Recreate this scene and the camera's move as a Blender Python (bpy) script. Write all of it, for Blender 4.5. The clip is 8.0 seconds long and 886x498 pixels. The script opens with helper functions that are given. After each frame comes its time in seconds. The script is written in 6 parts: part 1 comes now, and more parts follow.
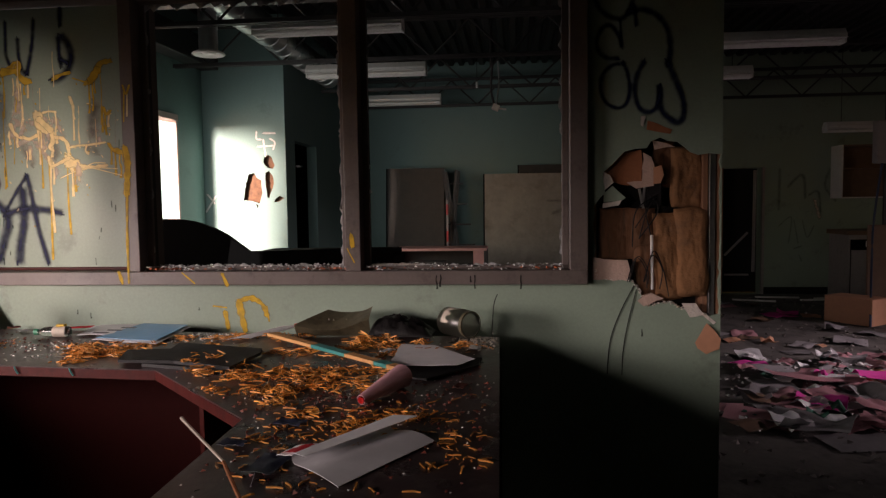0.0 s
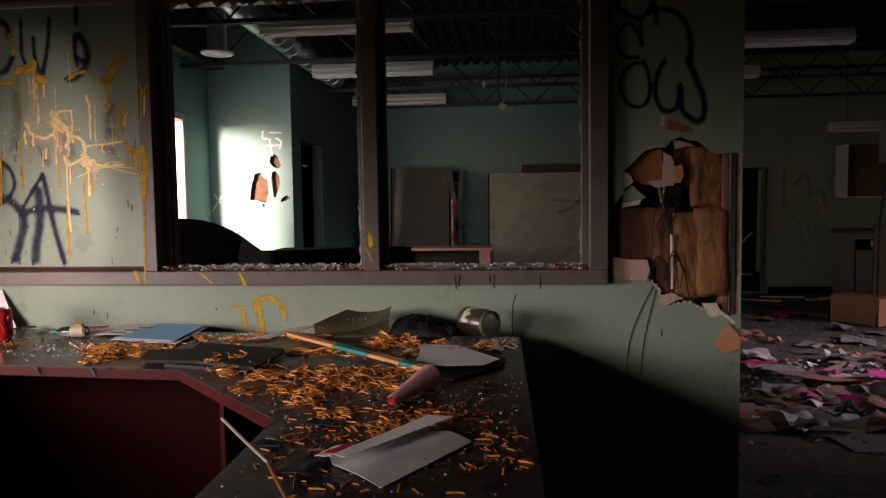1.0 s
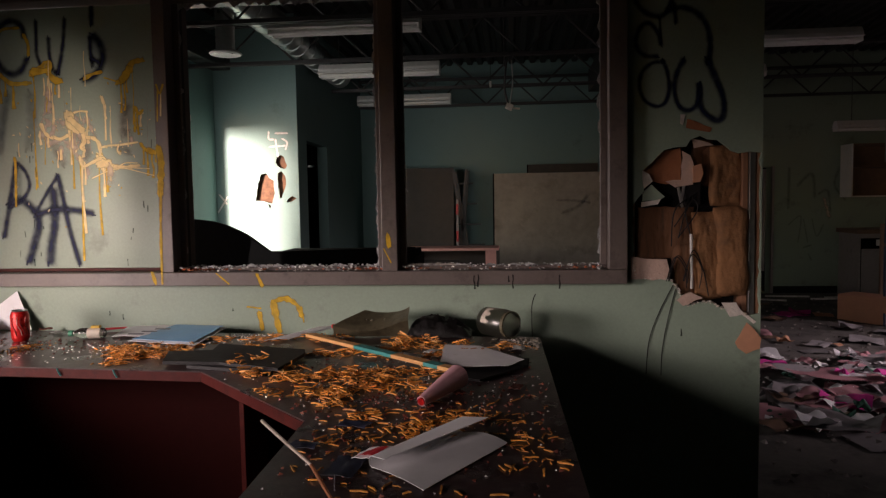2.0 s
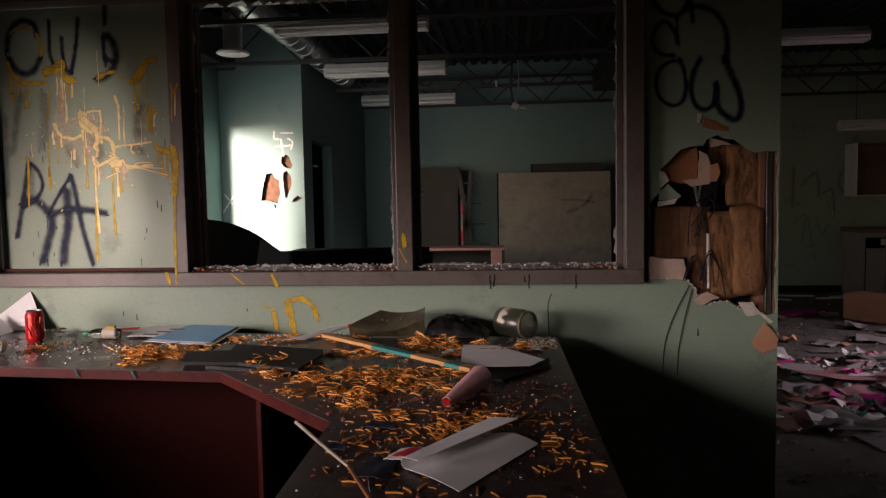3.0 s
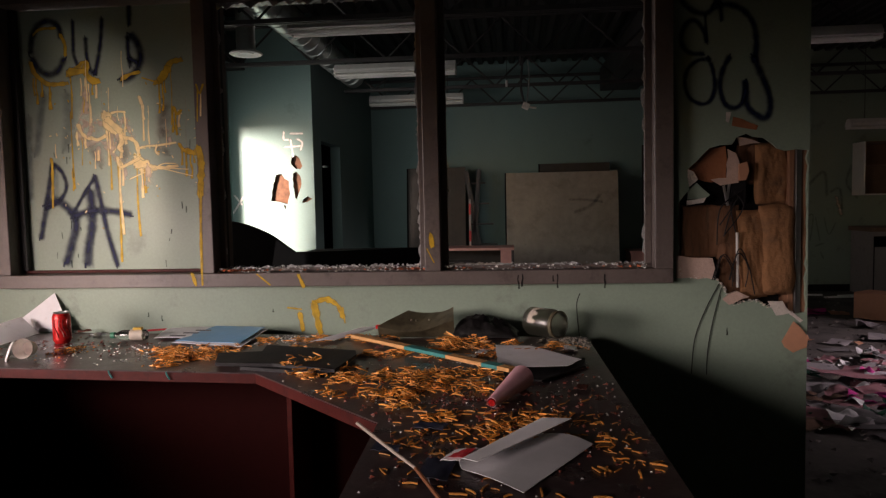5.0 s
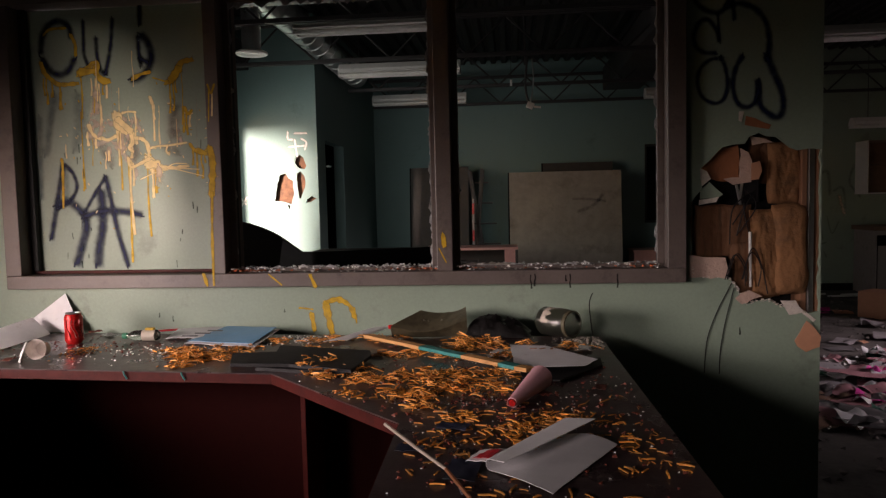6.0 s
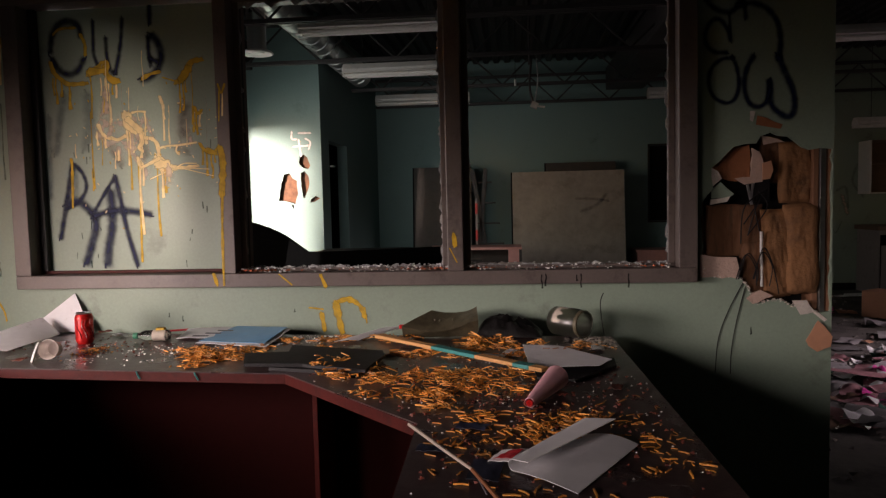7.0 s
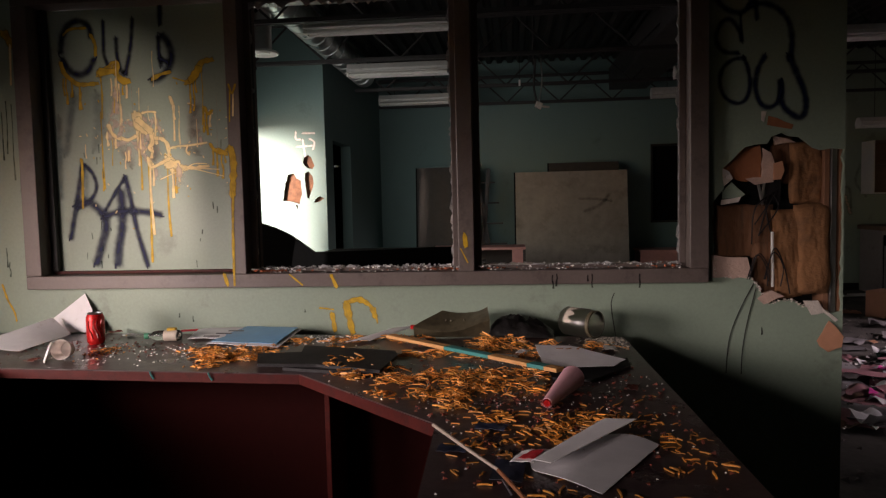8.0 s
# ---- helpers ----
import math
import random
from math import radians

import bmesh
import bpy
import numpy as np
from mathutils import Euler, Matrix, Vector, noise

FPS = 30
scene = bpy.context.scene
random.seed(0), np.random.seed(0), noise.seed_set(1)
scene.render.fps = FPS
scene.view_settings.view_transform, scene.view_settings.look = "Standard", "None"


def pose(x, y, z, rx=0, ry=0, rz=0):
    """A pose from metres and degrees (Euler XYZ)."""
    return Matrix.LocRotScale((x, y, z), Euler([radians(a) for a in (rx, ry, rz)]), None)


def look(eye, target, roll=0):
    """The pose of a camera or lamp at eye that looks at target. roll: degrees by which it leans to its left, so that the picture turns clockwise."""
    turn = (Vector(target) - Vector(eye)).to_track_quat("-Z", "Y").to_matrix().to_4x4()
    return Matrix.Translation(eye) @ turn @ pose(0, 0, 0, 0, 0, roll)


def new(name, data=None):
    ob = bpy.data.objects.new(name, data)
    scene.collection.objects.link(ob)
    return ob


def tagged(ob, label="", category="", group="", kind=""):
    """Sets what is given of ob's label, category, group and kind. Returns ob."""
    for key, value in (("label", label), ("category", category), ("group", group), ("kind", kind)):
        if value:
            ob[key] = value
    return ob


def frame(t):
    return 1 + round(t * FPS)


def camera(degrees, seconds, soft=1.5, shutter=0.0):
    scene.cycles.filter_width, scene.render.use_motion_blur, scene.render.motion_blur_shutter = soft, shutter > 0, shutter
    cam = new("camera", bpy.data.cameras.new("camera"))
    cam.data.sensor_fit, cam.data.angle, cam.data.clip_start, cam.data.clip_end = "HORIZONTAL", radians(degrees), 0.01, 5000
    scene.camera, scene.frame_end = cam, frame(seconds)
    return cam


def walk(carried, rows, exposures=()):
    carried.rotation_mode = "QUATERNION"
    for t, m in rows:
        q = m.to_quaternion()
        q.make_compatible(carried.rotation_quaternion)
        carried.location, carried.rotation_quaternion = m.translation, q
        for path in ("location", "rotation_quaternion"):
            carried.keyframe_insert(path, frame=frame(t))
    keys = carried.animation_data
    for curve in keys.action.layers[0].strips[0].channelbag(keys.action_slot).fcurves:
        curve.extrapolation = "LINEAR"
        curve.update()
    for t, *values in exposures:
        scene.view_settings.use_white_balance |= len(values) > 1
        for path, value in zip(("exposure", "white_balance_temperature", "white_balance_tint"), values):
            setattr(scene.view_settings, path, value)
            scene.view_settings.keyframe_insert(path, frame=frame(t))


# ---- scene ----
cam = camera(65.2, 8.0, soft=1.3)
PATH = [
    (0, (0.105, 0.175, 1.35), (-0.101, 2.16, 1.219), -0.8),
    (0.5, (0.067, 0.174, 1.351), (-0.137, 2.159, 1.219), -0.8),
    (1, (0.024, 0.176, 1.35), (-0.179, 2.162, 1.218), -0.8),
    (1.5, (-0.015, 0.177, 1.35), (-0.217, 2.162, 1.219), -0.9),
    (3, (-0.117, 0.18, 1.351), (-0.317, 2.166, 1.219), -1.0),
    (3.5, (-0.141, 0.179, 1.352), (-0.341, 2.164, 1.219), -1.1),
    (4, (-0.167, 0.178, 1.351), (-0.366, 2.164, 1.219), -1.1),
    (4.5, (-0.196, 0.177, 1.352), (-0.394, 2.163, 1.22), -1.1),
    (5, (-0.229, 0.178, 1.351), (-0.428, 2.164, 1.22), -1.2),
    (6.5, (-0.301, 0.176, 1.354), (-0.498, 2.161, 1.221), -1.3),
    (7, (-0.323, 0.175, 1.354), (-0.52, 2.16, 1.221), -1.3),
    (7.5, (-0.346, 0.173, 1.355), (-0.543, 2.159, 1.222), -1.3),
    (8, (-0.366, 0.17, 1.356), (-0.563, 2.156, 1.223), -1.3),
]
walk(cam, [(t, look(eye, target, roll)) for t, eye, target, roll in PATH], exposures=[(0.0, 2.2, 6950, 26), (8.0, 2.2, 6950, 26)])

# ---- light ----
SUN_WAY = Vector((0.195, 0.95, -0.062)).normalized()
world = bpy.data.worlds.new("sky")
scene.world = world
world.use_nodes = True
wn = world.node_tree
sky = wn.nodes.new("ShaderNodeTexSky")
sky.sky_type, sky.sun_disc = "NISHITA", False
sky.sun_elevation = math.asin(-SUN_WAY.z)
sky.sun_rotation = math.atan2(-SUN_WAY.x, -SUN_WAY.y)
wn.links.new(sky.outputs["Color"], wn.nodes["Background"].inputs["Color"])
wn.nodes["Background"].inputs["Strength"].default_value = 0.07

sun = new("sun", bpy.data.lights.new("sun", "SUN"))
sun.data.energy, sun.data.angle, sun.data.color = 5.0, radians(9), (1.0, 0.90, 0.76)
sun.matrix_world = look((-20, -30, 8), Vector((-20, -30, 8)) + SUN_WAY)


def window_light(name, eye, target, w, h, power, colour, spread=180):
    lamp = new(name, bpy.data.lights.new(name, "AREA"))
    lamp.data.shape, lamp.data.size, lamp.data.size_y = "RECTANGLE", w, h
    lamp.data.energy, lamp.data.color, lamp.data.spread = power, colour, radians(spread)
    lamp.matrix_world = look(eye, target)
    return lamp


# daylight in the openings of the outer walls
for y, z, az, tilt, power, spread in ((0.95, 1.28, 62, -14, 1.40, 55), (0.95, 1.28, 32, -13, 1.30, 42), (-2.5, 1.80, 57, -23, 2.6, 42)):
    way = Vector((math.cos(radians(az)) * math.cos(radians(tilt)), math.sin(radians(az)) * math.cos(radians(tilt)), math.sin(radians(tilt))))
    window_light("desk_window_light", (-3.13, y, z), Vector((-3.13, y, z)) + way, 1.15, 0.72, power, (1.0, 0.92, 0.87), spread)
window_light("side_window_light", (-3.08, 5.0, 1.6), (-2.55, 7.4, 1.5), 3.0, 1.4, 2.4, (0.86, 0.98, 0.93), 70)
window_light("shop_window_light", (8.2, 4.2, 1.8), (2.7, 6.2, -1.1), 1.8, 1.4, 7.8, (1.0, 0.90, 0.94), 48)

# ---- materials ----


def mat(name, base, rough=0.6, metal=0.0, vary=0.25, grain=40.0, patch=3.0, bump=0.1, dirt=None, dirt_at=0.6, bands=None, spec=0.5, per_piece=0.0):
    """Two scales of variation in colour and gloss, and a fine relief."""
    m = bpy.data.materials.new(name)
    m.use_nodes = True
    t = m.node_tree
    n, l = t.nodes, t.links
    b = n["Principled BSDF"]
    b.inputs["Metallic"].default_value = metal
    b.inputs["Specular IOR Level"].default_value = spec
    co = n.new("ShaderNodeTexCoord")
    at = n.new("ShaderNodeMapping")
    l.new(co.outputs["Object"], at.inputs["Vector"])
    if bands:
        at.inputs["Scale"].default_value = bands

    def noise_tex(scale, detail, rough_=0.6):
        x = n.new("ShaderNodeTexNoise")
        x.inputs["Scale"].default_value, x.inputs["Detail"].default_value, x.inputs["Roughness"].default_value = scale, detail, rough_
        l.new(at.outputs["Vector"], x.inputs["Vector"])
        return x.outputs["Fac"]

    fine, broad = noise_tex(grain, 6), noise_tex(patch, 4)
    add = n.new("ShaderNodeMath")
    add.operation = "ADD"
    l.new(fine, add.inputs[0]), l.new(broad, add.inputs[1])
    ramp = n.new("ShaderNodeMapRange")
    ramp.inputs["From Min"].default_value, ramp.inputs["From Max"].default_value = 0.6, 1.4
    ramp.inputs["To Min"].default_value, ramp.inputs["To Max"].default_value = 1 - vary, 1 + vary
    l.new(add.outputs[0], ramp.inputs["Value"])
    val = ramp.outputs["Result"]
    if per_piece:
        info = n.new("ShaderNodeObjectInfo")
        geo = n.new("ShaderNodeNewGeometry")
        s = n.new("ShaderNodeMath")
        s.operation = "ADD"
        l.new(info.outputs["Random"], s.inputs[0]), l.new(geo.outputs["Random Per Island"], s.inputs[1])
        f = n.new("ShaderNodeMath")
        f.operation = "FRACT"
        l.new(s.outputs[0], f.inputs[0])
        r2 = n.new("ShaderNodeMapRange")
        r2.inputs["To Min"].default_value, r2.inputs["To Max"].default_value = 1 - per_piece, 1 + per_piece
        l.new(f.outputs[0], r2.inputs["Value"])
        mul = n.new("ShaderNodeMath")
        mul.operation = "MULTIPLY"
        l.new(val, mul.inputs[0]), l.new(r2.outputs["Result"], mul.inputs[1])
        val = mul.outputs[0]
    mix = n.new("ShaderNodeVectorMath")
    mix.operation = "SCALE"
    mix.inputs[0].default_value = base
    l.new(val, mix.inputs["Scale"])
    colour = mix.outputs["Vector"]
    if dirt:
        d = noise_tex(patch * 2.3, 8, 0.7)
        dr = n.new("ShaderNodeMapRange")
        dr.inputs["From Min"].default_value, dr.inputs["From Max"].default_value = dirt_at - 0.08, dirt_at + 0.12
        l.new(d, dr.inputs["Value"])
        mm = n.new("ShaderNodeMix")
        mm.data_type = "RGBA"
        l.new(dr.outputs["Result"], mm.inputs["Factor"])
        l.new(colour, mm.inputs["A"])
        mm.inputs["B"].default_value = (*dirt, 1)
        colour = mm.outputs["Result"]
    l.new(colour, b.inputs["Base Color"])
    rr = n.new("ShaderNodeMapRange")
    rr.inputs["To Min"].default_value, rr.inputs["To Max"].default_value = max(0.02, rough - 0.15), min(1, rough + 0.15)
    l.new(broad, rr.inputs["Value"])
    l.new(rr.outputs["Result"], b.inputs["Roughness"])
    if bump:
        bp = n.new("ShaderNodeBump")
        bp.inputs["Strength"].default_value, bp.inputs["Distance"].default_value = bump, 0.02
        l.new(fine, bp.inputs["Height"])
        l.new(bp.outputs["Normal"], b.inputs["Normal"])
    return m


def spray(name, colour, dense=0.9, soft=0.7, breakup=0.25):
    """Sprayed or splashed paint: fades across the stroke's width and breaks up in grain."""
    m = bpy.data.materials.new(name)
    m.use_nodes = True
    n, l = m.node_tree.nodes, m.node_tree.links
    b = n["Principled BSDF"]
    b.inputs["Base Color"].default_value = (*colour, 1)
    b.inputs["Roughness"].default_value = 0.6
    b.inputs["Specular IOR Level"].default_value = 0.25
    uv = n.new("ShaderNodeUVMap")
    sep = n.new("ShaderNodeSeparateXYZ")
    l.new(uv.outputs["UV"], sep.inputs[0])
    ab = n.new("ShaderNodeMath")
    ab.operation = "ABSOLUTE"
    l.new(sep.outputs["Y"], ab.inputs[0])
    r = n.new("ShaderNodeMapRange")
    r.interpolation_type = "SMOOTHSTEP"
    r.inputs["From Min"].default_value, r.inputs["From Max"].default_value = 1.0, 1.0 - soft
    r.inputs["To Max"].default_value = dense
    l.new(ab.outputs[0], r.inputs["Value"])
    co = n.new("ShaderNodeTexCoord")
    ns = n.new("ShaderNodeTexNoise")
    ns.inputs["Scale"].default_value, ns.inputs["Detail"].default_value = 30, 6
    l.new(co.outputs["Object"], ns.inputs["Vector"])
    r2 = n.new("ShaderNodeMapRange")
    r2.inputs["From Min"].default_value, r2.inputs["From Max"].default_value = 0.25, 0.6
    r2.inputs["To Min"].default_value = 1 - breakup * 2
    l.new(ns.outputs["Fac"], r2.inputs["Value"])
    mu = n.new("ShaderNodeMath")
    mu.operation = "MULTIPLY"
    l.new(r.outputs["Result"], mu.inputs[0]), l.new(r2.outputs["Result"], mu.inputs[1])
    l.new(mu.outputs[0], b.inputs["Alpha"])
    return m


def glass(name, tint=(0.9, 0.95, 0.93), rough=0.05):
    m = bpy.data.materials.new(name)
    m.use_nodes = True
    b = m.node_tree.nodes["Principled BSDF"]
    b.inputs["Base Color"].default_value = (*tint, 1)
    b.inputs["Transmission Weight"].default_value = 1.0
    b.inputs["Roughness"].default_value = rough
    return m


GREEN = mat("green_wall_paint", (0.265, 0.345, 0.27), 0.5, vary=0.10, grain=90, patch=1.6, bump=0.06, dirt=(0.14, 0.17, 0.13), dirt_at=0.66)
TEAL = mat("teal_wall_paint", (0.155, 0.255, 0.245), 0.6, vary=0.12, grain=60, patch=1.2, bump=0.06, dirt=(0.10, 0.16, 0.15), dirt_at=0.68)
FRAME = mat("brown_frame_paint", (0.135, 0.108, 0.098), 0.42, vary=0.16, grain=70, patch=5, bump=0.06, dirt=(0.07, 0.055, 0.05), dirt_at=0.62)
DARKREVEAL = mat("black_gasket", (0.018, 0.016, 0.015), 0.6, vary=0.3, grain=80)
GYPSUM = mat("torn_gypsum_paper", (0.56, 0.40, 0.33), 0.85, vary=0.16, grain=55, patch=9, bump=0.4)
PLASTER = mat("white_gypsum", (0.68, 0.62, 0.56), 0.9, vary=0.2, grain=60, patch=12, bump=0.5)
BROWNPAPER = mat("brown_paper_back", (0.33, 0.125, 0.055), 0.8, vary=0.18, grain=40, patch=7, bump=0.25)
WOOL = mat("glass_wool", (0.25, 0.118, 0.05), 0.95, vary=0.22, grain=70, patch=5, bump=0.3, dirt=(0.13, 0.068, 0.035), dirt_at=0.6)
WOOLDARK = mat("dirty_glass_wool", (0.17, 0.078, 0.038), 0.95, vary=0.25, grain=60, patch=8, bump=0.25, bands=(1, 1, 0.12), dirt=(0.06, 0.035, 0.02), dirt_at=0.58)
STUDWOOD = mat("stud_wood", (0.25, 0.12, 0.065), 0.7, vary=0.25, grain=50, patch=4, bump=0.2, bands=(1, 1, 0.08))
STUDSTEEL = mat("galvanised_steel", (0.42, 0.41, 0.40), 0.38, 0.85, vary=0.2, grain=40, patch=6)
CONCRETE = mat("dirty_concrete", (0.15, 0.135, 0.125), 0.75, vary=0.3, grain=18, patch=1.3, bump=0.25, dirt=(0.05, 0.045, 0.045), dirt_at=0.55)
DECK = mat("dark_steel_deck", (0.035, 0.032, 0.032), 0.6, 0.2, vary=0.3, grain=20, patch=2)
JOIST = mat("joist_paint", (0.040, 0.037, 0.037), 0.55, 0.2, vary=0.3, grain=30, patch=3)
DUCT = mat("duct_metal", (0.55, 0.56, 0.56), 0.32, 0.9, vary=0.2, grain=12, patch=4, bump=0.1)
TOP = mat("charcoal_laminate", (0.043, 0.024, 0.026), 0.30, vary=0.55, grain=70, patch=7, bump=0.06, dirt=(0.088, 0.064, 0.060), dirt_at=0.56)
# maroon set darker than the laminate, with the shade under the desk top in it
MAROONSHADE = mat("shaded_maroon_laminate", (0.017, 0.0024, 0.0021), 0.75, vary=0.2, grain=35, patch=3, bump=0.03, spec=0.04)
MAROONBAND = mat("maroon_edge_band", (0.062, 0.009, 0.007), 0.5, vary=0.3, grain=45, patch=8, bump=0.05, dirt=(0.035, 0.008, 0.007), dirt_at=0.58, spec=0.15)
BLACKDESK = mat("black_laminate", (0.007, 0.006, 0.006), 0.8, vary=0.3, grain=30, spec=0.05)
BOARD = mat("grey_board", (0.33, 0.295, 0.25), 0.7, vary=0.22, grain=12, patch=1.6, bump=0.08, dirt=(0.20, 0.18, 0.15), dirt_at=0.6)
BOARDDARK = mat("brown_board", (0.055, 0.048, 0.042), 0.7, vary=0.25, grain=14, patch=2)
WHITE = mat("white_enamel", (0.72, 0.71, 0.68), 0.4, vary=0.1, grain=25, patch=4, dirt=(0.4, 0.37, 0.33), dirt_at=0.68)
PAPER = mat("white_paper", (0.84, 0.83, 0.85), 0.7, vary=0.06, grain=30, patch=8, bump=0.04, dirt=(0.60, 0.56, 0.53), dirt_at=0.7)
PINKPAPER = mat("pink_paper", (0.72, 0.38, 0.42), 0.75, vary=0.12, grain=30, patch=9, bump=0.05)
MAGENTA = mat("magenta_paper", (0.75, 0.05, 0.36), 0.7, vary=0.15, grain=30, patch=6)
CARD = mat("cardboard", (0.55, 0.27, 0.16), 0.8, vary=0.08, grain=40, patch=5, bump=0.08)
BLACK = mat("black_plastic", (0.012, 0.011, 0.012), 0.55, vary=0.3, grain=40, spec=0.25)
BACKLIGHT = bpy.data.materials.new("bright_daylight")
BACKLIGHT.use_nodes = True
BACKLIGHT.node_tree.nodes["Principled BSDF"].inputs["Emission Color"].default_value = (1.0, 0.98, 0.96, 1)
BACKLIGHT.node_tree.nodes["Principled BSDF"].inputs["Emission Strength"].default_value = 0.32
# near-black colour that stands for shade inside open doorways
SHADEBLACK = mat("shade_black", (0.012, 0.012, 0.012), 0.9)

# ---- mesh helpers ----


def part(name, bm, material, parent=None, label="", smooth=False):
    me = bpy.data.meshes.new(name)
    bmesh.ops.recalc_face_normals(bm, faces=bm.faces)
    bm.to_mesh(me)
    bm.free()
    if smooth:
        for p in me.polygons:
            p.use_smooth = True
        me.set_sharp_from_angle(angle=radians(42))
    me.materials.append(material)
    ob = new(name, me)
    ob.parent = parent
    return tagged(ob, label)


def thing(name, label, category, at=(0, 0, 0), turn=0.0, group="", kind=""):
    ob = new(name)
    ob.empty_display_size = 0.05
    ob.matrix_world = pose(*at, 0, 0, turn)
    return tagged(ob, label, category, group, kind)


def box(bm, x0, x1, y0, y1, z0, z1, bevel=0.0, m=None):
    r = bmesh.ops.create_cube(bm, size=1.0)["verts"]
    for v in r:
        v.co = Vector((x0 + (v.co.x + 0.5) * (x1 - x0), y0 + (v.co.y + 0.5) * (y1 - y0), z0 + (v.co.z + 0.5) * (z1 - z0)))
    if bevel:
        es = list({e for v in r for e in v.link_edges})
        r = list({v for f in bmesh.ops.bevel(bm, geom=es, offset=bevel, segments=2, affect="EDGES", profile=0.5)["faces"] for v in f.verts} | {v for v in r if v.is_valid})
    if m:
        bmesh.ops.transform(bm, matrix=m, verts=r)
    return bm


def cuboid(x0, x1, y0, y1, z0, z1, bevel=0.0, m=None):
    return box(bmesh.new(), x0, x1, y0, y1, z0, z1, bevel, m)


def rod(bm, a, b, r0, r1=None, seg=10, caps=True):
    a, b = Vector(a), Vector(b)
    way = b - a
    m = Matrix.Translation((a + b) / 2) @ way.to_track_quat("Z", "Y").to_matrix().to_4x4()
    bmesh.ops.create_cone(bm, cap_ends=caps, segments=seg, radius1=r0, radius2=r0 if r1 is None else r1, depth=way.length, matrix=m)
    return bm


def prism(pts, axis, lo, hi, holes=(), bm=None):
    """A flat outline with holes, given thickness along axis 'y' (points are x, z) or 'z' (points are x, y)."""
    bm = bm or bmesh.new()
    edges = []

    def place(p, d):
        return (p[0], d, p[1]) if axis == "y" else (p[0], p[1], d)

    for ring in (pts, *holes):
        vs = [bm.verts.new(place(p, lo)) for p in ring]
        edges += [bm.edges.new((vs[i], vs[(i + 1) % len(vs)])) for i in range(len(vs))]
    made = bmesh.ops.triangle_fill(bm, edges=edges, use_beauty=True)
    faces = [g for g in made["geom"] if isinstance(g, bmesh.types.BMFace)]
    ext = bmesh.ops.extrude_face_region(bm, geom=faces)
    shift = Vector((0, hi - lo, 0)) if axis == "y" else Vector((0, 0, hi - lo))
    for g in ext["geom"]:
        if isinstance(g, bmesh.types.BMVert):
            g.co += shift
    return bm


def ragged(pts, amount, step, seed):
    """The closed outline with a torn, uneven edge."""
    rng = random.Random(seed)
    out = []
    for i, p in enumerate(pts):
        q = pts[(i + 1) % len(pts)]
        n = max(1, int(math.dist(p, q) / step))
        for k in range(n):
            f = k / n
            out.append((p[0] + (q[0] - p[0]) * f + rng.uniform(-amount, amount), p[1] + (q[1] - p[1]) * f + rng.uniform(-amount, amount)))
    return out


def smooth_line(pts, n=8):
    """Points along a soft curve through the given ones."""
    if len(pts) < 3:
        return [Vector(pts[0]).lerp(Vector(pts[1]), i / n) for i in range(n + 1)]
    out = []
    P = [Vector(p) for p in pts]
    for i in range(len(P) - 1):
        a, b, c, d = P[max(i - 1, 0)], P[i], P[i + 1], P[min(i + 2, len(P) - 1)]
        for k in range(n):
            t = k / n
            out.append(0.5 * ((2 * b) + (c - a) * t + (2 * a - 5 * b + 4 * c - d) * t * t + (3 * b - a - 3 * c + d) * t ** 3))
    out.append(P[-1])
    return out


def tube(pts, r, seg=8, n=8, bm=None, taper=1.0):
    bm = bm or bmesh.new()
    line = smooth_line(pts, n)
    last = None
    for i, p in enumerate(line):
        way = (line[min(i + 1, len(line) - 1)] - line[max(i - 1, 0)]).normalized()
        q = way.to_track_quat("Z", "Y")
        rr = r * (1 + (taper - 1) * i / (len(line) - 1))
        ring = [bm.verts.new(p + q @ Vector((rr * math.cos(2 * math.pi * k / seg), rr * math.sin(2 * math.pi * k / seg), 0))) for k in range(seg)]
        if last:
            for k in range(seg):
                bm.faces.new((last[k], last[(k + 1) % seg], ring[(k + 1) % seg], ring[k]))
        else:
            bm.faces.new(ring[::-1])
        last = ring
    bm.faces.new(last)
    return bm


def lathe(profile, seg=24, bm=None):
    """Turns (radius, height) pairs about z."""
    bm = bm or bmesh.new()
    rings = [[bm.verts.new((r * math.cos(2 * math.pi * k / seg), r * math.sin(2 * math.pi * k / seg), z)) for k in range(seg)] for r, z in profile]
    for a, b in zip(rings, rings[1:]):
        for k in range(seg):
            bm.faces.new((a[k], a[(k + 1) % seg], b[(k + 1) % seg], b[k]))
    return bm


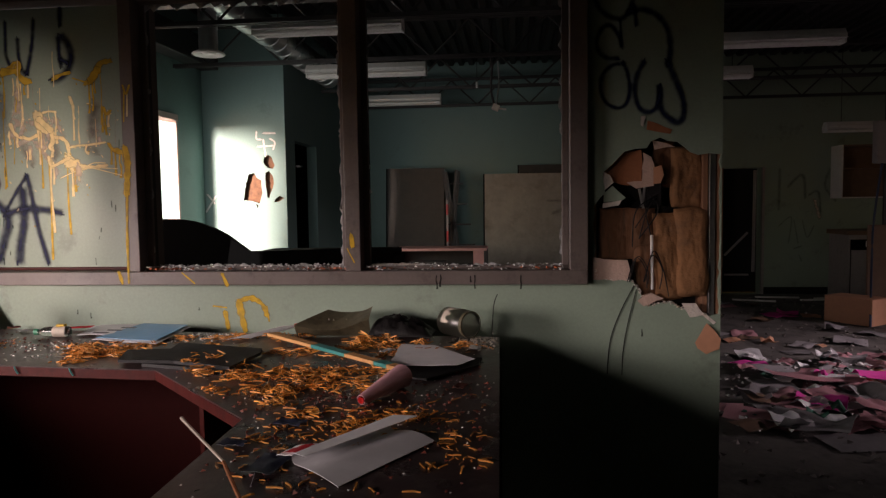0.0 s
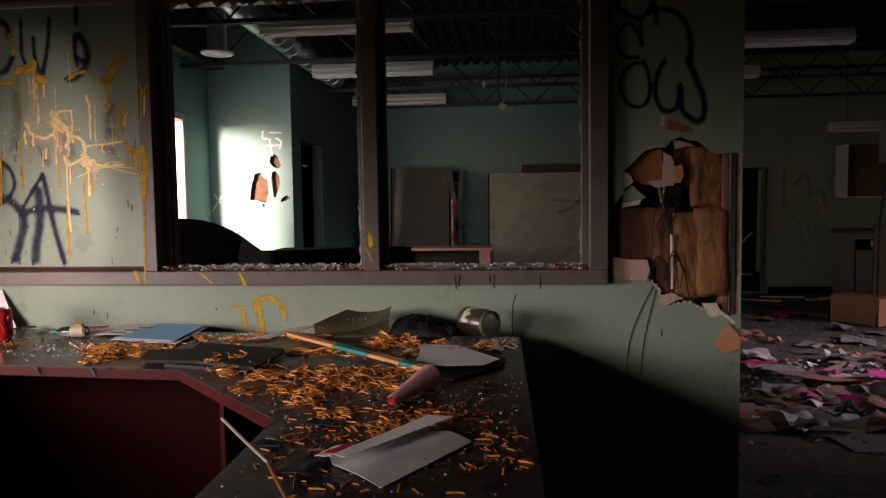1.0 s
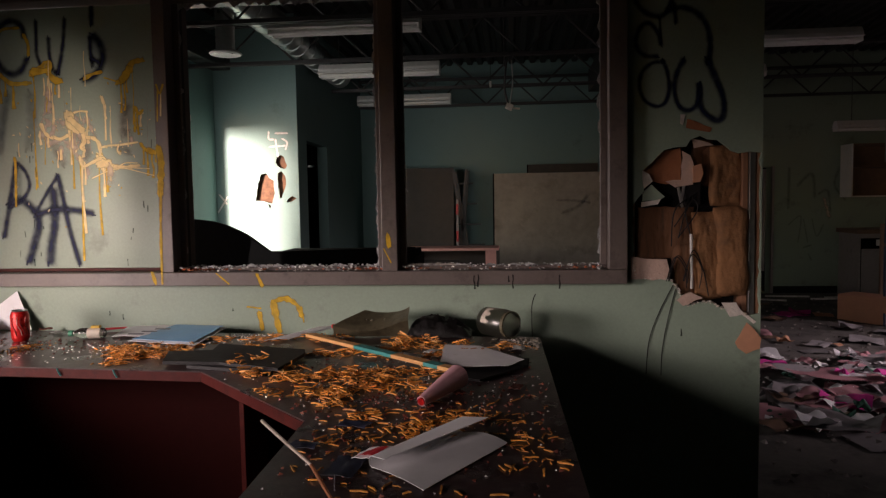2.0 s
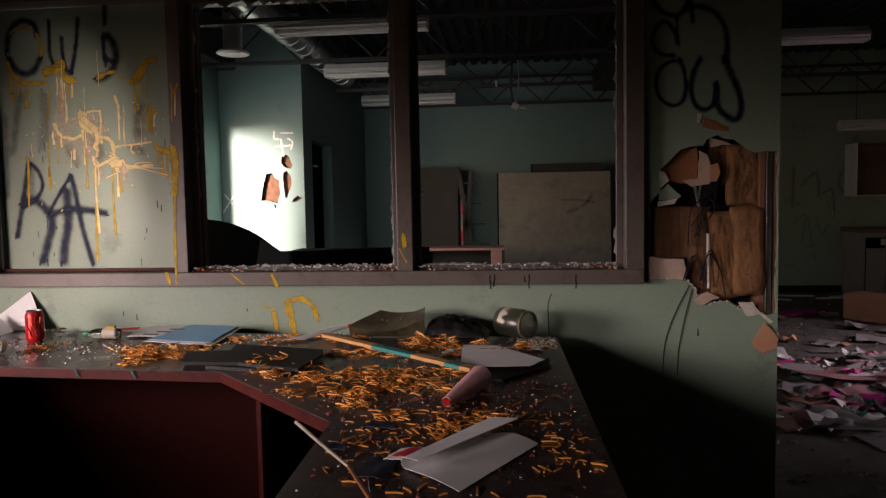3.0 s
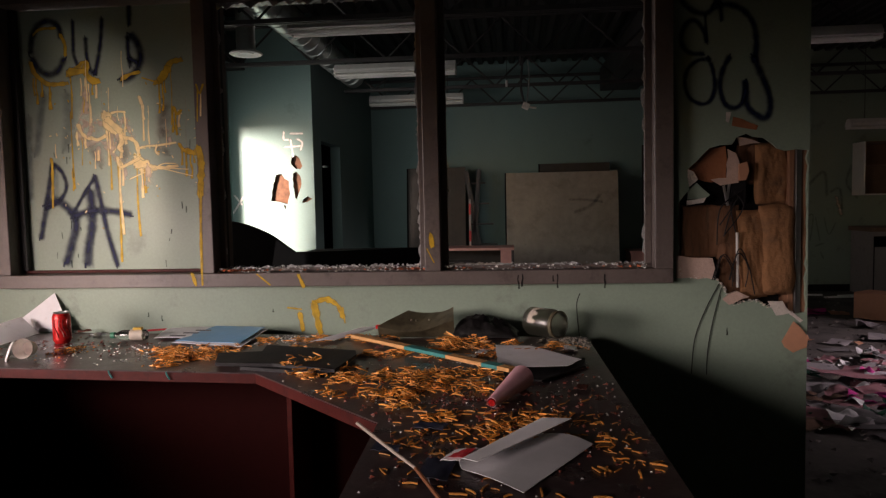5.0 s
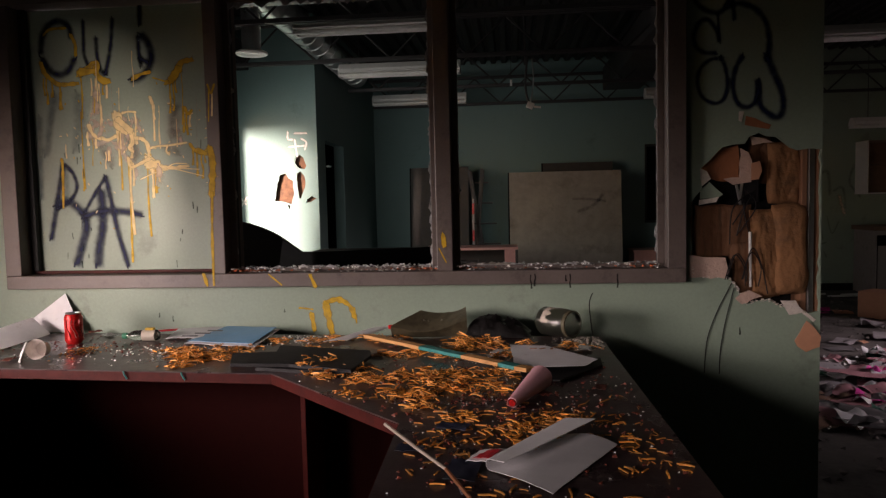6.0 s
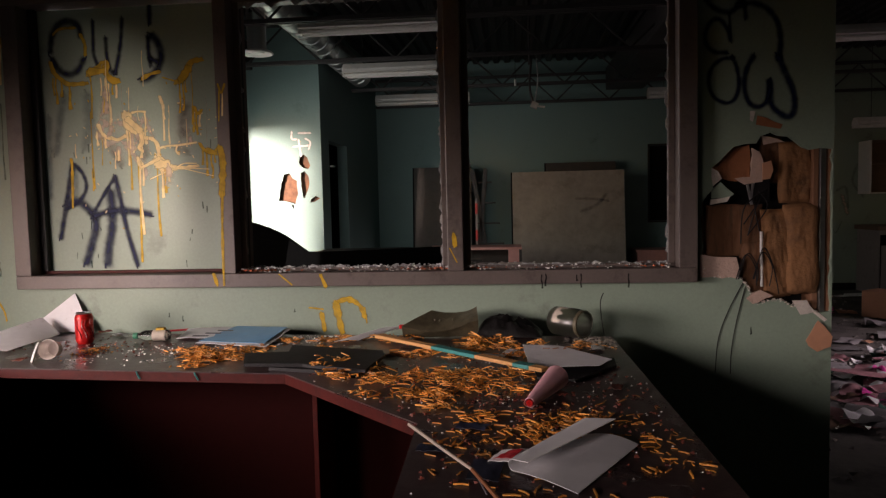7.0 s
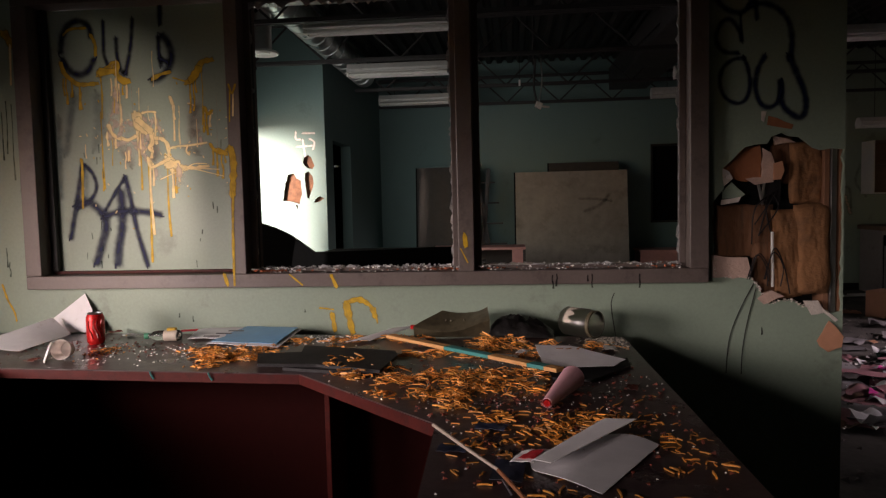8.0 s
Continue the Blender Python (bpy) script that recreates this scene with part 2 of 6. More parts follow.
def sheet(w, d, height, nx=12, ny=12, thick=0.0012):
    """A thin bent sheet w by d; height(u, v) gives its place (x, y, z) from -0.5..0.5, or its height alone."""
    bm = bmesh.new()
    rows = []
    for lift in (0, thick):
        g = []
        for j in range(ny + 1):
            row = []
            for i in range(nx + 1):
                u, v = i / nx - 0.5, j / ny - 0.5
                h = height(u, v)
                p = Vector(h) if isinstance(h, (tuple, Vector)) else Vector((u * w, v * d, h))
                row.append(bm.verts.new(p + Vector((0, 0, lift))))
            g.append(row)
        rows.append(g)
    for k, g in enumerate(rows):
        for j in range(ny):
            for i in range(nx):
                q = (g[j][i], g[j][i + 1], g[j + 1][i + 1], g[j + 1][i])
                bm.faces.new(q if k else q[::-1])
    lo, hi = rows
    rim = [(0, i) for i in range(nx)] + [(j, nx) for j in range(ny)] + [(ny, i) for i in range(nx, 0, -1)] + [(j, 0) for j in range(ny, 0, -1)]
    for a, b in zip(rim, rim[1:] + rim[:1]):
        bm.faces.new((lo[a[0]][a[1]], lo[b[0]][b[1]], hi[b[0]][b[1]], hi[a[0]][a[1]]))
    return bm


def ribbon(pts, width, y, n=8, ends=0.4, uneven=0.0, swell=0.0):
    """A painted stroke on an upright plane; points are x, z; it faces -y. UV v runs across the stroke."""
    line = smooth_line([(p[0], p[1], 0) for p in pts], n)
    bm = bmesh.new()
    uv = bm.loops.layers.uv.new("UVMap")
    a, b = line[0], line[-1]
    line = [a + (a - line[1]).normalized() * width * ends, *line, b + (b - line[-2]).normalized() * width * ends]
    rows = []
    for i, p in enumerate(line):
        way = (line[min(i + 1, len(line) - 1)] - line[max(i - 1, 0)]).normalized()
        f = i / (len(line) - 1)
        side = Vector((-way.y, way.x, 0)) * width / 2
        side *= 1 + uneven * noise.noise(Vector((p.x * 55, p.y * 55, width * 900))) + swell * (f ** 4 - 0.35)
        end = 1.0 if i in (0, len(line) - 1) else 0.0
        cols = []
        for v in (-1, -0.5, 0, 0.5, 1):
            q = p + side * v
            cols.append((bm.verts.new((q.x, y, q.y)), i, max(abs(v), end) * (1 if v >= 0 else -1)))
        rows.append(cols)
    for r, s in zip(rows, rows[1:]):
        for k in range(4):
            f = bm.faces.new((r[k][0], r[k + 1][0], s[k + 1][0], s[k][0]))
            for loop, src in zip(f.loops, (r[k], r[k + 1], s[k + 1], s[k])):
                loop[uv].uv = (src[1], src[2])
    return bm

# ---- the building ----
WALL, BACK, LEFT, END = 2.97, 10.4, -3.18, 0.907
DECKZ = 3.35


def structure(name, bm, material, label, category="wall"):
    return tagged(part(name, bm, material), label, category, kind="structure")


bm = bmesh.new()
bmesh.ops.create_grid(bm, x_segments=150, y_segments=150, size=1.0)
for v in bm.verts:
    v.co = Vector((2.5 + v.co.x * 6.2, 3.6 + v.co.y * 7.0, 0))
    v.co.z = -0.012 * abs(noise.noise(v.co * 1.7)) - 0.001
base = [f for f in bm.faces]
ext = bmesh.ops.extrude_face_region(bm, geom=base)
for g in ext["geom"]:
    if isinstance(g, bmesh.types.BMVert):
        g.co.z = -0.2
structure("floor", bm, CONCRETE, "dirty stained bare concrete floor strewn with litter", "floor")

# outer walls with their window openings
def pierced(name, x0, x1, z0, z1, y0, y1, holes, material, label, turn=None):
    bm = prism([(x0, z0), (x1, z0), (x1, z1), (x0, z1)], "y", y0, y1, [[(a, c), (b, c), (b, d), (a, d)] for a, b, c, d in holes])
    if turn:
        bmesh.ops.transform(bm, matrix=turn, verts=bm.verts)
    return structure(name, bm, material, label)


side = pose(LEFT, 0, 0, 0, 0, 90)
pierced("wall_west", -3.4, 10.6, -0.2, 3.5, 0, 0.2, [(3.13, 6.74, 0.75, 2.25), (0.35, 1.55, 0.90, 1.66), (-3.05, -1.95, 1.45, 2.12)], TEAL, "teal painted outer wall with a tall window", side)
pierced("wall_south", -3.35, 8.5, -0.2, 3.5, -3.3, -3.1, [], GREEN, "plain green painted wall behind the desk")
pierced("wall_east", -3.1, BACK, -0.2, 3.5, 0, 0.2, [(3.3, 5.1, 1.0, 2.4)], GREEN, "plain dark green painted wall with a window", pose(8.5, 0, 0, 0, 0, 90))
pierced("wall_north", LEFT, 2.75, -0.2, 3.5, BACK, BACK + 0.2, [(1.66, 2.30, 1.03, 2.10)], TEAL, "dark teal painted back wall")
pierced("wall_north_shop", 2.75, 8.5, -0.2, 3.5, BACK, BACK + 0.2, [(3.05, 3.58, 0.0, 1.79)], GREEN, "dark green painted back wall with graffiti")
# closet block whose face catches the sun
HOLE = mat("torn_brown_board", (0.115, 0.052, 0.028), 0.9, vary=0.6, grain=20, patch=8, bump=0.3)
KICKED = [
    [(-2.755, 1.434), (-2.725, 1.594), (-2.691, 1.688), (-2.635, 1.699), (-2.606, 1.645), (-2.558, 1.620), (-2.551, 1.489), (-2.579, 1.377), (-2.683, 1.403), (-2.762, 1.410)],
    [(-2.527, 1.808), (-2.513, 1.873), (-2.475, 1.890), (-2.440, 1.859), (-2.406, 1.776), (-2.432, 1.741), (-2.486, 1.748)],
    [(-2.512, 1.702), (-2.475, 1.719), (-2.434, 1.670), (-2.419, 1.587), (-2.446, 1.511), (-2.473, 1.434), (-2.497, 1.441), (-2.511, 1.560)],
    [(-2.628, 1.372), (-2.592, 1.359), (-2.606, 1.318)],
    [(-2.412, 1.427), (-2.362, 1.456), (-2.314, 1.431), (-2.371, 1.391), (-2.426, 1.386)],
]
structure("wall_closet_face", prism([(LEFT, 0), (-2.285, 0), (-2.285, 3.34), (LEFT, 3.34)], "y", 7.3, 7.315, [ragged(p, 0.004, 0.03, 50 + k) for k, p in enumerate(KICKED)]), TEAL, "teal painted wall in bright sunlight with holes kicked in it")
structure("wall_closet_core", cuboid(LEFT, -2.30, 7.385, 7.42, 0, 3.34), HOLE, "brown inner board behind the kicked holes")
structure("wall_closet_corner", cuboid(-2.30, -2.285, 7.3155, 7.42, 0, 3.34), TEAL, "teal corner of the closet wall")
pierced("wall_closet_side", 7.42, BACK, 0, 3.34, 0, 0.12, [(7.62, 8.45, 0.0, 2.06)], TEAL, "dark teal wall with a doorway", pose(-2.285, 0, 0, 0, 0, 90))
# black sheets in place of the shade beyond the two doorways
structure("dark_room_wall", cuboid(1.5, 4.2, BACK + 0.21, BACK + 0.3, 0, 2.6), SHADEBLACK, "black sheet standing for the unlit room behind the back doorway")
structure("closet_floor_wall", cuboid(LEFT, -2.405, 9.6, 9.7, 0, 3.34), SHADEBLACK, "black sheet standing for the shade deep inside the closet")

# corrugated roof deck
bm = bmesh.new()
x = LEFT - 0.2
prof = []
while x < 8.6:
    prof += [(x, DECKZ), (x + 0.06, DECKZ), (x + 0.085, DECKZ + 0.05), (x + 0.125, DECKZ + 0.05)]
    x += 0.15
rows = [[bm.verts.new((px, py, pz)) for px, pz in prof] for py in (-3.4, 10.7)]
for i in range(len(prof) - 1):
    bm.faces.new((rows[0][i], rows[0][i + 1], rows[1][i + 1], rows[1][i]))
box(bm, LEFT - 0.2, 8.6, -3.4, 10.7, DECKZ + 0.06, DECKZ + 0.2)
structure("ceiling", bm, DECK, "dark corrugated steel roof deck", "ceiling")

# the partition: two skins of plasterboard with a cavity, the front one broken open
OUT_L, OUT_R, OUT_B, OUT_T = -2.422, 0.39, 1.026, 2.26
tear = ragged([(0.421, 1.330), (0.461, 1.389), (0.457, 1.466), (0.536, 1.547), (0.621, 1.553), (0.635, 1.585), (0.673, 1.595), (0.736, 1.578), (0.789, 1.531), (0.821, 1.522)
    , (0.900, 1.53), (0.900, 0.905), (0.853, 0.895), (0.781, 0.913), (0.716, 0.953), (0.631, 0.936), (0.592, 0.999), (0.559, 1.039), (0.425, 1.045), (0.419, 1.123)], 0.005, 0.03, 3)
skin = [(LEFT, 0), (END, 0), (END, 3.34), (LEFT, 3.34)]
wide = [(OUT_L, OUT_B), (OUT_R, OUT_B), (OUT_R, OUT_T), (OUT_L, OUT_T)]
structure("wall_partition_front", prism(skin, "y", WALL, WALL + 0.014, [wide, tear]), GREEN, "green painted plasterboard wall, smashed open at one end")
structure("wall_partition_back", prism(skin, "y", WALL + 0.116, WALL + 0.13, [wide]), TEAL, "rear plasterboard skin of the partition")
structure("partition_end", cuboid(END - 0.012, END, WALL + 0.0145, WALL + 0.1155, 0.0, 3.34), STUDWOOD, "raw wooden end of the partition", "trim")
structure("partition_wall_core", cuboid(LEFT, OUT_R + 0.03, WALL + 0.0145, WALL + 0.1155, 0.0, OUT_B - 0.01), STUDWOOD, "core of the partition below the window")
structure("partition_top_core", cuboid(LEFT, END - 0.013, WALL + 0.0145, WALL + 0.1155, OUT_T + 0.01, 3.34), STUDWOOD, "core of the partition above the window")

# baseboard of the back wall
structure("baseboard", cuboid(3.62, 4.49, BACK - 0.015, BACK - 0.002, 0, 0.1, 0.004), BLACK, "dark vinyl baseboard on the back wall", "baseboard")
structure("backdrop", cuboid(-9.02, -9.0, 0.5, 14.0, -3, 7), BACKLIGHT, "overexposed bright daylight outside the window", "backdrop")


# ---- roof joists, lamps and ducts ----
def joist(y, x0, x1, z=2.7, deep=0.36):
    j = thing("roof_joist", "dark painted open-web steel roof joist", "joist", (0, y, z), group="roof joists")
    for dz in (0, deep):
        for dy in (-0.03, 0.012):
            part("chord", cuboid(x0, x1, dy, dy + 0.018, dz, dz + 0.035, 0.003), JOIST, j)
    n = int((x1 - x0) / 0.36)
    for i in range(n):
        a, b = x0 + i * 0.36, x0 + (i + 1) * 0.36
        za, zb = (0.02, deep) if i % 2 else (deep, 0.02)
        part("web_bar", rod(bmesh.new(), (a, 0, za), (b, 0, zb), 0.010, seg=6), JOIST, j)
    return j


for y in (2.2, 3.75, 5.25, 6.72, 8.45, 9.95):
    joist(y, LEFT if y < 7.2 else -2.2, 8.3)


def strip_light(x0, y, z, long=1.22, lit=WHITE):
    t = thing("strip_light", "unlit white fluorescent strip light hung under the roof", "ceiling light", (x0, y, z), group="strip lights")
    body = prism([(-0.075, 0.0), (0.075, 0.0), (0.075, 0.03), (0.035, 0.085), (-0.035, 0.085), (-0.075, 0.03)], "y", 0, long)
    bmesh.ops.transform(body, matrix=pose(0, 0, 0, 0, 0, -90), verts=body.verts)
    part("housing", body, WHITE, t)
    part("reflector", cuboid(0.0, long, -0.10, 0.10, -0.006, 0.0, 0.002), WHITE, t)
    for dy in (-0.045, 0.045):
        part("tube", rod(bmesh.new(), (0.02, dy, -0.028), (long - 0.02, dy, -0.028), 0.018, seg=12), WHITE, t, smooth=True)
    for dx in (0.2, long - 0.2):
        part("hanger", rod(bmesh.new(), (dx, 0, 0.085), (dx, 0, DECKZ - z), 0.004, seg=6), JOIST, t)
    for dx in (0.0, long - 0.02):
        part("end_cap", cuboid(dx, dx + 0.02, -0.07, 0.07, -0.045, -0.006, 0.004), WHITE, t)
    return t


for x0, y, z in ((-1.98, 5.70, 2.76), (-1.98, 7.15, 2.68), (-2.05, 9.2, 2.68), (1.75, 6.65, 2.735), (1.42, 8.0, 2.69), (1.45, 9.4, 2.68), (4.07, 9.6, 2.235)):
    strip_light(x0, y, z)

# ---- the window frame in the partition ----
FACE = 2.915
window_1 = tagged(thing("window_1", "brown metal interior window frame with smashed panes", "window", (0, 0, 0)), kind="structure")
PX = (OUT_L, -2.352, -1.508, -1.453, -0.577, -0.514, 0.32, OUT_R)
for name, x0, x1 in (("jamb", PX[0], PX[1]), ("mullion", PX[2], PX[3]), ("mullion", PX[4], PX[5]), ("jamb", PX[6], PX[7])):
    part(name, cuboid(x0, x1, FACE, WALL + 0.15, OUT_B + 0.0565, OUT_T - 0.0505, 0.003), FRAME, window_1)
part("bottom_rail", cuboid(OUT_L, OUT_R, FACE, WALL + 0.15, OUT_B, OUT_B + 0.056, 0.003), FRAME, window_1)
part("top_rail", cuboid(OUT_L, OUT_R, FACE, WALL + 0.15, OUT_T - 0.05, OUT_T, 0.003), FRAME, window_1)
# glazing stops and gaskets set back inside each opening
for x0, x1 in ((PX[3], PX[4]), (PX[5], PX[6])):
    for a, b in ((x0 + 0.0005, x0 + 0.026), (x1 - 0.026, x1 - 0.0005)):
        part("glazing_stop", cuboid(a, b, WALL + 0.012, WALL + 0.03, OUT_B + 0.0722, OUT_T - 0.066, 0.002), FRAME, window_1)
        part("gasket", cuboid(a + 0.004, b - 0.004, WALL + 0.0305, WALL + 0.06, OUT_B + 0.0722, OUT_T - 0.066, 0.002), DARKREVEAL, window_1)
    part("glazing_stop", cuboid(x0 + 0.001, x1 - 0.001, WALL + 0.012, WALL + 0.03, OUT_B + 0.057, OUT_B + 0.072, 0.002), FRAME, window_1)
    part("glazing_stop", cuboid(x0 + 0.001, x1 - 0.001, WALL + 0.012, WALL + 0.03, OUT_T - 0.0655, OUT_T - 0.051, 0.002), FRAME, window_1)
panel = part("board_panel", cuboid(PX[1] + 0.002, PX[2] - 0.002, WALL + 0.04, WALL + 0.055, OUT_B + 0.058, OUT_T - 0.052, 0.001), GREEN, window_1, "green painted board covered in graffiti and yellow drips")
part("panel_bead", cuboid(PX[1] + 0.002, PX[2] - 0.002, WALL + 0.022, WALL + 0.0395, OUT_B + 0.0575, OUT_B + 0.07, 0.002), MAROONBAND, window_1)
part("gasket", cuboid(PX[1] + 0.001, PX[1] + 0.03, WALL + 0.012, WALL + 0.039, OUT_B + 0.071, OUT_T - 0.0515, 0.002), DARKREVEAL, window_1)

# ---- the L-shaped desk ----
DESK = 0.84
desk = thing("corner_desk", "maroon L-shaped desk with a dirty charcoal worktop littered with rubbish", "desk", (0, 0, 0))
# the left return run is out of view, added to shade the front panel
outline = [(-3.15, -0.4), (-2.10, -0.4), (-2.10, 2.293), (-1.025, 2.222), (-0.549, 1.752), (-0.515, 0.55), (0.092, 0.55), (0.045, 2.79), (-3.15, 2.955)]
top = prism(outline, "z", DESK - 0.004, DESK)
part("worktop", top, TOP, desk)
inner = [(-3.15, -0.397), (-2.103, -0.397), (-2.103, 2.296), (-1.026, 2.225), (-0.552, 1.7535), (-0.518, 0.553), (0.089, 0.553), (0.042, 2.787), (-3.15, 2.95)]
part("top_edge", prism(inner, "z", DESK - 0.034, DESK - 0.0045), MAROONBAND, desk, "chipped maroon edge band")


def upright(a, b, z0, z1, thick, name, material):
    """A vertical panel from a to b in the plan."""
    a, b = Vector((*a, 0)), Vector((*b, 0))
    m = Matrix.Translation(a) @ Matrix.Rotation(math.atan2(b.y - a.y, b.x - a.x), 4, "Z")
    return part(name, cuboid(0, (b - a).length, 0, thick, z0, z1, 0.002, m), material, desk)


# panels under the top carry their shade in the darkened maroon
upright((-2.12, 2.622), (-1.037, 2.545), 0.02, DESK - 0.035, 0.02, "front_panel", MAROONSHADE)
# added out of view to block window light from the front panel
upright((-2.125, -0.38), (-2.125, 2.60), 0.02, DESK - 0.035, 0.02, "return_panel", MAROONSHADE)
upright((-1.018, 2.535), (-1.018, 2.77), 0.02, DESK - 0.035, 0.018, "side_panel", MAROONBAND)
# added panel that stops light leaking under the desk onto the wall
upright((-3.1, 2.90), (0.05, 2.737), 0.02, DESK - 0.035, 0.018, "back_panel", MAROONSHADE)
upright((-0.50, 0.58), (-0.535, 1.72), 0.02, DESK - 0.035, 0.02, "leg_panel", MAROONSHADE)
upright((0.075, 0.58), (0.03, 2.755), 0.02, DESK - 0.035, -0.02, "end_panel", MAROONSHADE)

# ---- paint, graffiti and damage on the partition ----
NAVY = spray("navy_spray", (0.006, 0.012, 0.048), 0.97, 0.9, 0.12)
NAVYFAINT = spray("faint_navy_spray", (0.02, 0.04, 0.09), 0.4, 0.9, 0.3)
YELLOW = spray("yellow_paint", (0.68, 0.42, 0.025), 0.92, 0.5, 0.25)
CREAM = spray("cream_paint", (0.92, 0.74, 0.38), 0.98, 0.4, 0.15)
CREAMFAINT = spray("pale_smear", (0.86, 0.70, 0.56), 0.6, 0.95, 0.4)
MAROONSPRAY = spray("maroon_smear", (0.16, 0.035, 0.03), 0.5, 0.95, 0.4)
GREENDRIP = spray("dark_green_paint", (0.012, 0.07, 0.05), 0.8, 0.5, 0.3)
BLACKDRIP = spray("black_paint", (0.01, 0.01, 0.012), 0.9, 0.45, 0.1)
ON_PANEL, ON_WALL, ON_FRAME = WALL + 0.0385, WALL - 0.0015, FACE - 0.0015
layer = [0]


def stroke(pts, width, y, material, parent=None, name="graffiti_stroke", n=8):
    layer[0] += 1
    uneven = {"paint_splash": 0.55, "paint_drip": 0.5, "graffiti_stroke": 0.25}.get(name, 0.4)
    return part(name, ribbon(pts, width, y - 0.00001 * (layer[0] % 60), n, 0.4, uneven, 0.7 if name == "paint_drip" else 0.0), material, parent)


def drip(x, z, long, width, y, material, parent, seed):
    rng = random.Random(seed)
    q = [(x, z)]
    wob = min(0.004, long * 0.05)
    for k in range(1, 4):
        q.append((x + rng.uniform(-wob, wob), z - long * k / 3))
    stroke(q, width, y, material, parent, "paint_drip", 4)


for pts, w in (
    ([(-2.130, 2.092), (-2.140, 2.137), (-2.184, 2.161), (-2.231, 2.144), (-2.260, 2.098), (-2.271, 2.037)], 0.045),
    ([(-2.265, 2.006), (-2.237, 1.959), (-2.193, 1.936), (-2.151, 1.953), (-2.123, 1.997)], 0.048),
    ([(-2.073, 2.155), (-2.075, 2.076), (-2.076, 2.019), (-2.063, 1.976)], 0.030),
    ([(-2.019, 2.082), (-2.018, 2.012), (-2.006, 1.950), (-1.984, 1.935)], 0.033),
    ([(-1.942, 2.159), (-1.952, 2.070), (-1.966, 2.000), (-1.984, 1.935)], 0.033),
    ([(-1.819, 2.213), (-1.821, 2.134)], 0.036),
    ([(-1.831, 2.079), (-1.832, 2.018), (-1.825, 1.961)], 0.033),
    ([(-1.816, 2.087), (-1.790, 2.053), (-1.778, 2.006), (-1.785, 1.960), (-1.820, 1.919), (-1.865, 1.902)], 0.054),
    ([(-1.826, 1.989), (-1.797, 1.974)], 0.036),
    ([(-2.200, 1.559), (-2.219, 1.468), (-2.243, 1.361), (-2.272, 1.239)], 0.039),
    ([(-2.190, 1.554), (-2.156, 1.515), (-2.142, 1.456), (-2.173, 1.403), (-2.233, 1.366)], 0.030),
    ([(-2.237, 1.385), (-2.174, 1.389), (-2.120, 1.339), (-2.108, 1.285), (-2.130, 1.212), (-2.159, 1.129)], 0.060),
    ([(-2.009, 1.496), (-2.053, 1.439), (-2.109, 1.353)], 0.027),
    ([(-2.009, 1.496), (-1.993, 1.419), (-1.968, 1.268), (-1.928, 1.116)], 0.039),
    ([(-2.033, 1.434), (-2.033, 1.298), (-2.054, 1.201), (-2.063, 1.127)], 0.063),
    ([(-2.116, 1.329), (-2.032, 1.351), (-1.941, 1.347), (-1.860, 1.333)], 0.048),
):
    stroke(pts, w, ON_PANEL, NAVY, panel)
for pts, w in (
    ([(-2.219, 1.849), (-2.247, 1.730), (-2.270, 1.605)], 0.055),
    ([(-2.116, 1.845), (-2.113, 1.725), (-2.135, 1.625)], 0.072),
    ([(-2.191, 1.535), (-2.194, 1.413)], 0.050),
    ([(-2.294, 1.756), (-2.308, 1.416)], 0.044),
):
    stroke(pts, w, ON_PANEL, NAVYFAINT, panel)
for pts, w in (([(-1.684, 1.787), (-1.697, 1.664)], 0.08), ([(-2.019, 1.622), (-1.980, 1.553)], 0.06), ([(-1.730, 1.613), (-1.681, 1.592)], 0.05), ([(-1.898, 1.671), (-1.869, 1.586)], 0.07)):
    stroke(pts, w, ON_PANEL, MAROONSPRAY, panel, "paint_smear")
for pts, w in (
    ([(-2.032, 1.854), (-2.040, 1.718)], 0.069),
    ([(-1.997, 1.717), (-1.909, 1.738)], 0.080),
    ([(-2.079, 1.695), (-2.042, 1.637), (-2.000, 1.650)], 0.058),
    ([(-1.931, 1.619), (-1.896, 1.706)], 0.080),
    ([(-1.992, 1.621), (-1.979, 1.582)], 0.053),
):
    stroke(pts, w, ON_PANEL, CREAMFAINT, panel, "paint_smear")
